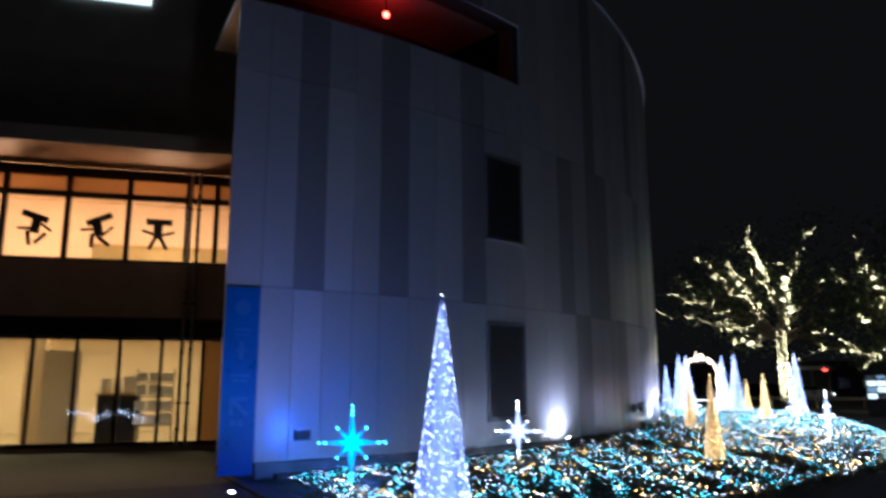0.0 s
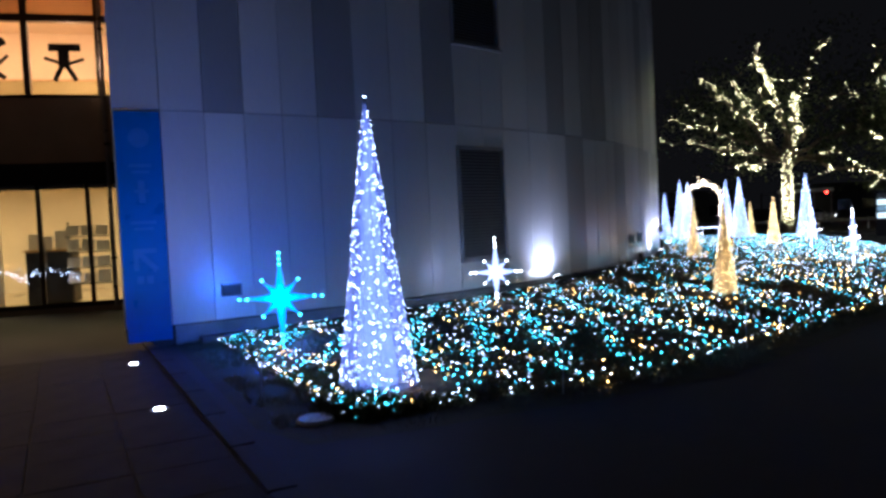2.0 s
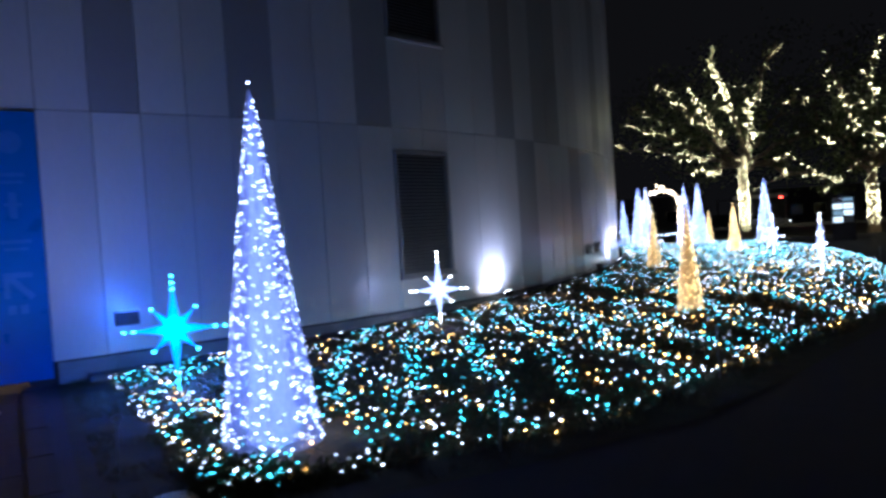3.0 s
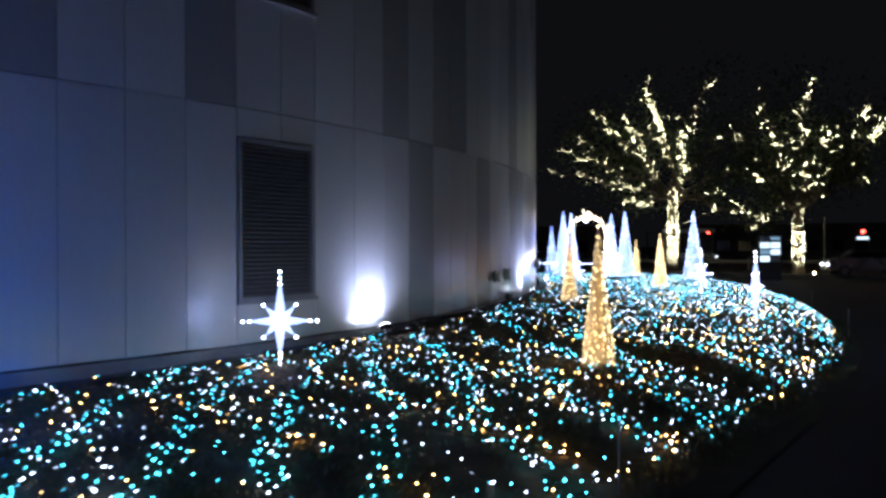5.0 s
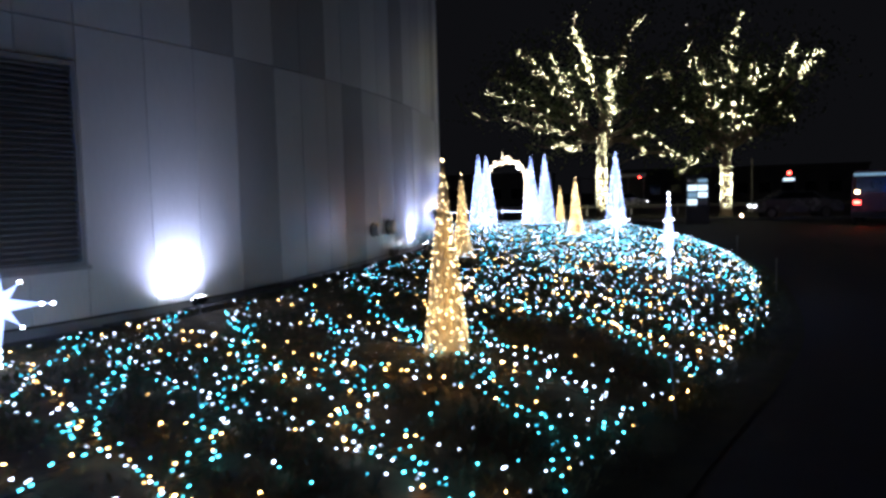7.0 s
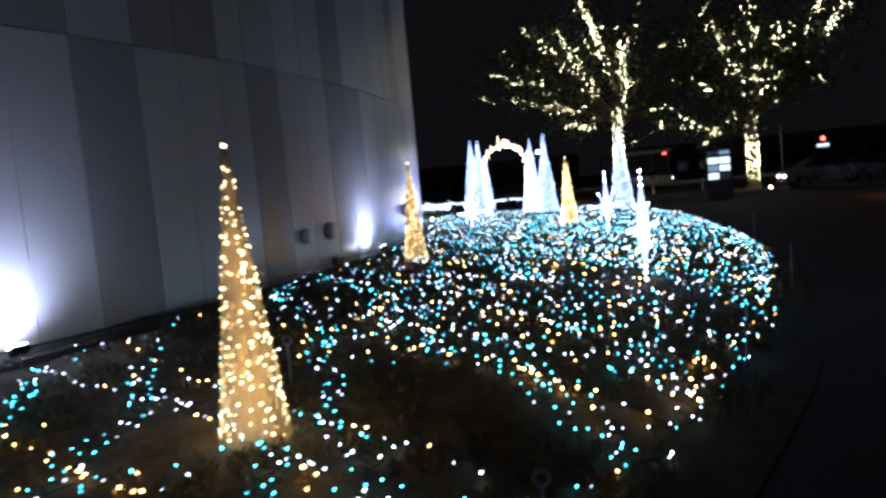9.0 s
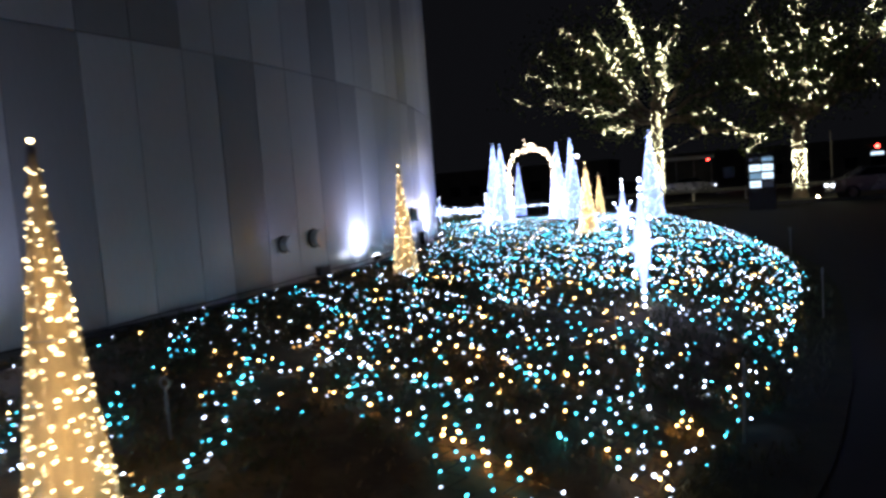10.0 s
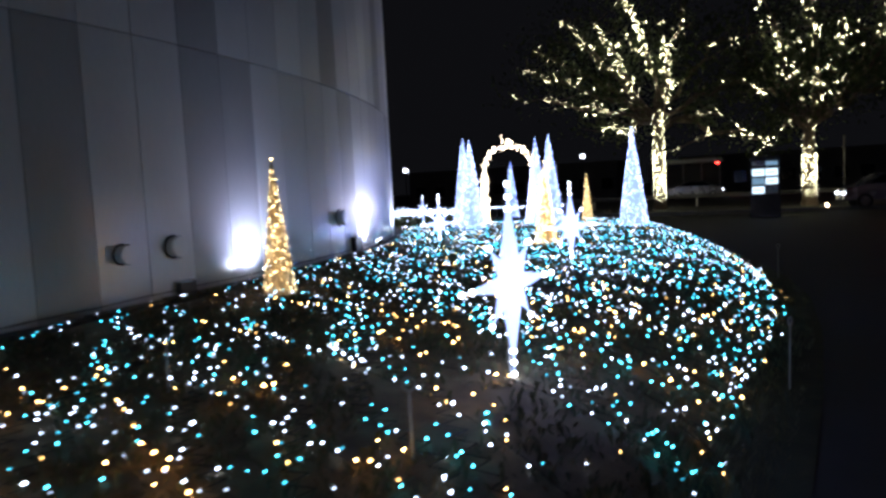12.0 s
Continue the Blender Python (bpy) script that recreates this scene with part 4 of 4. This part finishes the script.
# in-ground lamps
for x, y in ((-7.9, 7.94), (-5.73, 6.53), (-3.24, 4.77)):
    z = path_z(y)
    ob = tagged(empty("ground_lamp", (x, y, z)), "round bright lamp set flush in the paving", "ground lamp", group="ground lamps")
    part("ring", tubed((0, 0, -0.03), (0, 0, 0.008), 0.075, None, 20), "steel", ob)
    part("lens", tubed((0, 0, 0.0), (0, 0, 0.013), 0.042, None, 20), "lamp_white", ob)
    lamp("ground_beam", "SPOT", (x, y, z + 0.03), 12, (0.8, 0.85, 1.0), 0.06, (x, y, z + 3), 150, 0.8)


# ---------------------------------------------------------------- trees
def tree(x, y, limbs, trunk_h, spread, seed, wrap, clumps, lit):
    z0 = path_z(y) - 0.05
    g = random.Random(seed)
    ob = tagged(empty("tree", (x, y, z0)), "large leafy tree with limbs wrapped in cream fairy lights", "tree", group="lit trees")
    bm = bmesh.new()
    tube(bm, (0, 0, -0.2), (0, 0, 0.5), 0.46, 0.34, 12)
    tube(bm, (0, 0, 0.5), (0, 0, trunk_h), 0.34, 0.26, 12)
    part("trunk", bm, "bark", ob)
    pts = []
    for _ in range(wrap):
        zz, t = g.uniform(0.12, trunk_h * 0.62), g.uniform(0, 6.28)
        pts.append((0.32 * math.cos(t), 0.32 * math.sin(t), zz))
    for _ in range(lit):
        t = g.uniform(0, 6.28)
        pts.append((0.32 * math.cos(t), 0.32 * math.sin(t), g.uniform(trunk_h * 0.6, trunk_h + 0.3)))
    crowns = []
    for dx, dz, bend, dens, low in limbs:
        a = Vector((0, 0, trunk_h - 0.2))
        dy = g.uniform(-0.5, 0.5) * spread
        b = Vector((dx, dy, dz))
        mid = a.lerp(b, 0.5) + Vector((bend, dy * 0.1, g.uniform(0, 0.5)))
        line = [(a * (1 - f) + mid * f) * (1 - f) + (mid * (1 - f) + b * f) * f for f in (i / 8 for i in range(9))]
        line = [p + Vector((g.gauss(0, 0.16), g.gauss(0, 0.2), g.gauss(0, 0.14))) * (0 < i < 8) for i, p in enumerate(line)]
        bm = bmesh.new()
        for i, (p, q) in enumerate(zip(line, line[1:])):
            tube(bm, p, q, 0.17 * (1 - i / 9.5), 0.17 * (1 - (i + 1) / 9.5), 7)
        # side twigs
        twigs = []
        for i in range(3, 9):
            for _ in range(2):
                e = line[i] + Vector((g.gauss(0, 0.9), g.gauss(0, 0.9), g.gauss(0.35, 0.5)))
                tube(bm, line[i], e, 0.035, 0.01, 5)
                twigs.append((line[i], e))
                crowns.append(e)
        part("limb", bm, "bark", ob)
        for _ in range(max(1, int((b - a).length * 0.95 * min(dens, 1.6) * (1 - 0.75 * low)))):
            f0, ln = low + (1 - low) * g.random() ** 0.9, g.uniform(0.08, 0.22)
            for _ in range(int(20 * min(1.5, dens) * g.uniform(0.4, 1.4))):
                f = min(0.999, max(low, f0 + g.uniform(-ln, ln)))
                k = int(f * 8)
                p = line[k].lerp(line[k + 1], f * 8 - k)
                pts.append(p + Vector((g.gauss(0, 0.13), g.gauss(0, 0.13), g.gauss(0, 0.13))))
        if dens > 2:
            for _ in range(130):
                f = g.random() * 0.999
                k = int(f * 8)
                pts.append(line[k].lerp(line[k + 1], f * 8 - k) + Vector((g.gauss(0, 0.07), 0, g.gauss(0, 0.07))))
        for p, q in twigs:
            if g.random() < 0.26 * dens * (1 if low < 0.6 else 0.5):
                for _ in range(11):
                    pts.append(p.lerp(q, g.random()) + Vector((g.gauss(0, 0.05), g.gauss(0, 0.05), g.gauss(0, 0.05))))
        crowns += [line[5], line[7], b]
    bulbs("bulb_cluster", g.sample(pts, int(0.75 * len(pts))), 0.02, "led_cream", ob, g)
    vs, fs = [], []
    for c in crowns:
        for _ in range(clumps):
            p = c + Vector((g.gauss(0, 0.75), g.gauss(0, 0.75), g.gauss(0.1, 0.55)))
            s = g.uniform(0.08, 0.17)
            u = Vector((g.gauss(0, 1), g.gauss(0, 1), g.gauss(0, 1))).normalized() * s
            v = u.orthogonal().normalized() * s * 0.55
            k = len(vs)
            vs += [p - u, p - v, p + u, p + v]
            fs.append((k, k + 1, k + 2, k + 3))
    cr = raw("crown", vs, fs, "crown", ob)
    cr["kind"] = "stuff"
    return ob


LIMBS_A = [(-1.7, 12.2, 0.9, 2.2, 0), (2.4, 12.6, -0.9, 0.9, 0.5), (-5.7, 11.4, 0, 0.9, 0.5), (-7.6, 10.2, 0, 0.8, 0.6), (-7.6, 8.6, 0, 0.7, 0.5), (-7.3, 6.6, 0.5, 0.8, 0.3), (-3.2, 10.6, -0.5, 1.2, 0.2),
           (-3.6, 4.8, 0, 1.2, 0.1), (3.8, 9.8, 0, 0.5, 0.85), (4.6, 7.0, 0, 0.7, 0.75), (5.8, 3.4, 1.0, 1.1, 0.5), (0.6, 9.0, 0.6, 1.6, 0), (-5.0, 8.6, 0, 0.7, 0.2), (-4.4, 9.8, 0.3, 0.8, 0.4), (3.2, 5.2, 0, 0.6, 0.1)]
LIMBS_B = [(-0.7, 8.0, -0.2, 2.0, 0.2), (-2.1, 9.8, 0, 1.3, 0.7), (1.6, 9.6, 0, 1.2, 0.7), (0.6, 12.0, 0, 1.5, 0.6), (2.7, 9.2, 0, 0.8, 0.8), (4.6, 10.7, 0.6, 1.2, 0.72), (5.3, 9.6, 0.5, 1.2, 0.75),
           (-2.5, 11.9, 0, 0.5, 0.88), (-4.0, 9.4, 0, 0.5, 0.9), (-3.6, 6.8, 0, 0.8, 0.7), (4.0, 6.2, 0, 0.5, 0.7), (-1.4, 4.4, 0, 0.5, 0.7), (3.9, 7.2, 0, 0.5, 0.8), (-1.5, 8.2, 0, 0.8, 0.5), (0.4, 7.4, 0, 1.0, 0.3)]
tree(-3.8, 57.0, LIMBS_A, 5.2, 5, 31, 620, 36, 110)
tree(3.6, 54.7, [(0.86 * a, 0.94 * b, c, d, e) for a, b, c, d, e in LIMBS_B], 4.2, 4, 32, 430, 36, 40)

# ---------------------------------------------------------------- the far side: signs, hedge, lamps, cars, buildings
post = tagged(empty("information_board", (1.4, 44.5, path_z(46)), 0), "black free-standing information board with lit white panels", "information board")
part("body", boxed((-0.52, -0.1, 0), (0.52, 0.1, 2.3), None, 0.02), "dark", post)
ROWS_LIT = ((0.92, 0.26, ("sign_lit", "steel")), (1.26, 0.24, ("sign_dim", "sign_lit")), (1.58, 0.26, ("sign_lit", "sign_lit")), (1.96, 0.16, ("steel", "sign_dim")))
for z, h, mats in ROWS_LIT:
    for i, m in enumerate(mats):
        part("lit_panel", boxed((-0.45 + 0.46 * i, -0.115, z), (-0.03 + 0.46 * i, -0.102, z + h)), m, post)
        if m == "sign_lit":
            part("bar", boxed((-0.4 + 0.46 * i, -0.119, z + h * 0.42), (-0.12 + 0.46 * i, -0.116, z + h * 0.55)), "dark", post)

hedge = tagged(new("lit_hedge"), "low clipped hedge covered in white fairy lights", "hedge")
g = random.Random(9)
vs, fs = [], []
for k in range(2600):
    c = Vector((g.uniform(-16.2, -11.2), g.uniform(45.6, 46.3), g.uniform(-0.3, 0.5)))
    u = Vector((g.gauss(0, 1), g.gauss(0, 1), g.gauss(0, 1))).normalized() * g.uniform(0.04, 0.09)
    v = u.orthogonal() * 0.5
    i = len(vs)
    vs += [c - u, c - v, c + u, c + v]
    fs.append((i, i + 1, i + 2, i + 3))
hl = raw("foliage", vs, fs, "leaf", hedge)
hl["kind"] = "stuff"
bulbs("bulb_cluster", [(g.uniform(-16.2, -11.2), g.uniform(45.5, 45.6), g.gauss(0.36, 0.09)) for _ in range(620)], 0.017, "led_white", hedge, g)
gar = tagged(new("rope_garland"), "thin white fairy light garland strung between low posts", "garland")
rope = [(-11.2 + 0.1 * i, 45.6, 0.47 - 0.05 * math.sin(math.pi * (i % 15) / 15)) for i in range(47)]
cable_runs("wire", [rope], 0.008, "cable", gar)
bulbs("bulb_cluster", [(x + g.uniform(-0.05, 0.05), y, z + g.gauss(0, 0.02)) for x, y, z in rope for _ in range(4)], 0.015, "led_white", gar, g)
for i in range(4):
    part("post", tubed((-11.2 + 1.5 * i, 45.6, -0.35), (-11.2 + 1.5 * i, 45.6, 0.5), 0.025), "dark", gar)


def street_lamp(x, y, top):
    z = path_z(y)
    ob = tagged(empty("street_lamp", (x, y, z)), "slim street lamp with a round white globe beyond the bed", "street lamp", group="street lamps")
    h = top - z
    part("base", tubed((0, 0, 0), (0, 0, 0.5), 0.11, 0.08, 12), "dark", ob)
    part("pole", tubed((0, 0, 0.4), (0, 0, h - 0.16), 0.06, 0.045, 10), "dark", ob)
    part("collar", tubed((0, 0, h - 0.26), (0, 0, h - 0.14), 0.07, 0.14, 12), "dark", ob)
    bm = bmesh.new()
    bmesh.ops.create_uvsphere(bm, u_segments=16, v_segments=10, radius=0.24, matrix=Matrix.Translation((0, 0, h)) @ Matrix.Diagonal((1, 1, 0.85, 1)))
    part("globe", bm, "lamp_globe", ob)


street_lamp(-15.97, 94.0, 4.42)
street_lamp(-30.93, 80.0, 3.6)

# small spotlight in the grass by the second tree, and a plain post beside it
sp = tagged(empty("ground_spotlight", (3.98, 50.6, path_z(50.6)), 20), "small warm spotlight standing in the grass by the tree", "spotlight")
part("spike", tubed((0, 0, -0.1), (0, 0, 0.1), 0.015), "dark", sp)
part("housing", tubed((0, 0.06, 0.1), (0, -0.06, 0.16), 0.06, 0.07, 14), "dark", sp)
part("lens", tubed((0, -0.055, 0.158), (0, -0.068, 0.164), 0.06, None, 14), "lamp_warm", sp)
lamp("ground_spot", "SPOT", (3.98, 50.5, path_z(50.6) + 0.3), 60, (1.0, 0.85, 0.5), 0.05, (3.5, 53.5, 0.0), 110, 0.8)
lawn = tagged(raw("tree_lawn", [(3.3 + (2.6 + 0.3 * math.sin(3 * a)) * math.cos(a), 52.6 + (2.2 + 0.2 * math.cos(5 * a)) * math.sin(a), path_z(52) + 0.004) for a in (2 * math.pi * k / 40 for k in range(40))], [tuple(range(40))], "turf"), "patch of dark turf round the foot of the tree", "lawn", kind="structure")
pl = tagged(empty("sign_post", (5.8, 61.0, path_z(61))), "plain grey metal post by the far road", "post")
part("pole", tubed((0, 0, 0), (0, 0, 3.6), 0.05, None, 10), "peg", pl)
part("cap", tubed((0, 0, 3.6), (0, 0, 3.66), 0.07, 0.04, 10), "dark", pl)
sh = tagged(empty("shelter", (-3.6, 81.0, path_z(81))), "low open shelter with a pale flat roof beyond the road", "shelter")
part("roof", boxed((-2.4, -1.2, 3.0), (2.4, 1.6, 3.3), None, 0.03), "white", sh)
part("back_panel", boxed((-2.3, 1.3, 0.2), (2.3, 1.36, 2.9)), "far_wall", sh)
for x in (-2.2, -0.75, 0.75, 2.2):
    part("column", tubed((x, -1.0, 0), (x, -1.0, 3.0), 0.06, None, 10), "steel", sh)


def signal(x, y, h, w, plate):
    ob = tagged(empty("traffic_light", (x, y, path_z(y))), "traffic light showing red over the dark road", "traffic light", group="traffic lights")
    part("pole", tubed((w, 0, 0), (w, 0, h + 0.3), 0.09, 0.07, 10), "dark", ob)
    part("arm", tubed((w, 0, h + 0.1), (0, 0, h + 0.1), 0.04), "dark", ob)
    part("housing", boxed((-0.6, -0.1, h - 0.2), (0.6, 0.1, h + 0.2), None, 0.05), "dark", ob)
    part("red_lens", tubed((0.4, -0.16, h), (0.4, -0.1, h), 0.15, None, 14), "lamp_red", ob)
    if plate:
        part("plate", boxed((-0.1, -0.05, h - 0.75), (0.9, 0.0, h - 0.5)), "sign_lit", ob)


signal(-2.3, 89.0, 3.0, -6, False)
signal(11.8, 85.8, 3.0, 3, True)


def car(x, y, turn, paint, label, tail):
    ob = tagged(empty("car", (x, y, path_z(y)), turn), label, "car")
    prof = [(-2.1, 0.35), (-2.15, 0.75), (-1.9, 0.95), (-1.35, 1.0), (-0.75, 1.42), (0.75, 1.45), (1.5, 1.0), (2.05, 0.85), (2.15, 0.35)]
    vs = [(u, s * (0.82 if v < 1.1 else 0.66), v) for s in (-1, 1) for u, v in prof]
    n = len(prof)
    fs = [tuple(range(n)), tuple(range(2 * n - 1, n - 1, -1))] + [(i, n + i, n + (i + 1) % n, (i + 1) % n) for i in range(n)]
    raw("body", vs, fs, paint, ob)
    for s in (-1, 1):
        raw("side_window", [(-1.15, s * 0.81, 1.05), (1.2, s * 0.81, 1.05), (0.7, s * 0.69, 1.38), (-0.7, s * 0.69, 1.37)], [(0, 1, 2, 3)], "car_glass", ob)
        for u in (-1.3, 1.35):
            wh = part("wheel", tubed((u, s * 0.72, 0.31), (u, s * 0.86, 0.31), 0.31, None, 18), "tyre", ob)
            part("rim", tubed((u, s * 0.85, 0.31), (u, s * 0.875, 0.31), 0.19, None, 14), "steel", wh)
        part("tail_light", boxed((-2.19, s * 0.6 - 0.17, 0.68), (-2.1, s * 0.6 + 0.17, 0.84)), "lamp_red" if tail else "black", ob)
        part("headlight", boxed((2.08, s * 0.6 - 0.12, 0.62), (2.17, s * 0.6 + 0.12, 0.72)), "lamp_globe" if not tail else "steel", ob)
    return ob


def van(x, y, turn):
    ob = tagged(empty("van", (x, y, path_z(y)), turn), "dark van with lit red tail lamps on the road", "van")
    part("body", boxed((-2.4, -0.95, 0.3), (2.3, 0.95, 2.25), None, 0.12), "car_red", ob)
    part("rear_window", boxed((-2.43, -0.75, 1.35), (-2.4, 0.75, 1.95)), "car_glass", ob)
    part("rear_band", boxed((-2.44, -0.85, 2.02), (-2.4, 0.85, 2.14)), "sign_dim", ob)
    part("bumper", boxed((-2.5, -0.93, 0.32), (-2.38, 0.93, 0.55), None, 0.03), "dark", ob)
    for s in (-1, 1):
        for u in (-1.5, 1.5):
            wh = part("wheel", tubed((u, s * 0.8, 0.34), (u, s * 0.97, 0.34), 0.34, None, 18), "tyre", ob)
            part("rim", tubed((u, s * 0.96, 0.34), (u, s * 0.985, 0.34), 0.2, None, 14), "steel", wh)
        part("tail_lamp", boxed((-2.45, s * 0.72 - 0.12, 0.88), (-2.4, s * 0.72 + 0.12, 1.0), None, 0.01), "lamp_red", ob)
        part("indicator", boxed((-2.45, s * 0.72 - 0.08, 1.3), (-2.4, s * 0.72 + 0.08, 1.44), None, 0.01), "led_gold", ob)


van(8.95, 44.0, 70)
car(6.6, 50.6, 186, "car_silver", "silver car with lit headlights on the far road", False)
car(-3.2, 77.0, 2, "car_silver", "silver car with lit headlights behind the trees", False)

rail = tagged(new("guard_rail"), "low pale guard rail along the far road", "guard rail")
for i in range(16):
    x = -14 + 3.0 * i
    part("post", tubed((x, 59.5, -0.4), (x, 59.5, 0.5), 0.05), "steel", rail)
part("beam", boxed((-14, 59.4, 0.2), (31, 59.46, 0.42), None, 0.02), "kerb", rail)
kb = tagged(new("kerb_far"), "pale kerb along the far pavement", "kerb", kind="structure")
for i in range(30):
    part("kerb", boxed((-18 + 2 * i, 48.9, -0.4), (-16.02 + 2 * i, 49.1, -0.16), None, 0.01), "kerb", kb)


def far_building(x, y, w, d, h, seed):
    g = random.Random(seed)
    ob = tagged(empty("far_building", (x, y, -0.4)), "dark distant building beyond the road at night", "building", group="far buildings")
    part("wall", boxed((-w / 2, 0, 0), (w / 2, d, h)), "far_wall", ob)
    part("roof", boxed((-w / 2 - 0.2, -0.2, h), (w / 2 + 0.2, d, h + 0.3)), "far_wall", ob)
    for i in range(int(w / 3)):
        for j in range(int(h / 3.2)):
            part("window", boxed((-w / 2 + 1 + 3 * i, -0.04, 1 + 3.2 * j), (-w / 2 + 2.6 + 3 * i, -0.005, 2.5 + 3.2 * j)), "car_glass", ob)


far_building(-30, 110, 30, 10, 4.4, 1)
far_building(10, 120, 36, 10, 4.6, 2)
far_building(45, 95, 24, 10, 4.2, 3)

# ---------------------------------------------------------------- paving by the entrance
pave = tagged(new("pavement"), "grey stone paving in front of the entrance", "pavement", kind="structure")
PDIR = Matrix.Translation((-4.6, 6.25, 0)) @ Matrix.Rotation(math.atan2(2.85, -4.45), 4, "Z")
cells = [(i, j) for j in range(11) for i in range(26)]
bm = boxed((0.004, 0.004, -0.05), (0.596, 0.596, 0), None, 0.004)
first = None
for i, j in cells:
    m = PDIR @ Matrix.Translation((-5.4 + 0.6 * i, 0.12 + 0.6 * j, 0))
    c = m @ Vector((0.3, 0.3, 0))
    if (c.x - CX) ** 2 + (c.y - CY) ** 2 < (RAD + 0.35) ** 2:
        continue
    m = Matrix.Translation((0, 0, path_z(c.y) + RNG.uniform(-0.002, 0.002))) @ m
    if first is None:
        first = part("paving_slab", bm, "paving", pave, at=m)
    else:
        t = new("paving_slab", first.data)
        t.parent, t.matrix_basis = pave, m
for k in range(13):
    m = PDIR @ Matrix.Translation((-5.4 + 1.0 * k, -0.08, path_z(7)))
    if k == 0:
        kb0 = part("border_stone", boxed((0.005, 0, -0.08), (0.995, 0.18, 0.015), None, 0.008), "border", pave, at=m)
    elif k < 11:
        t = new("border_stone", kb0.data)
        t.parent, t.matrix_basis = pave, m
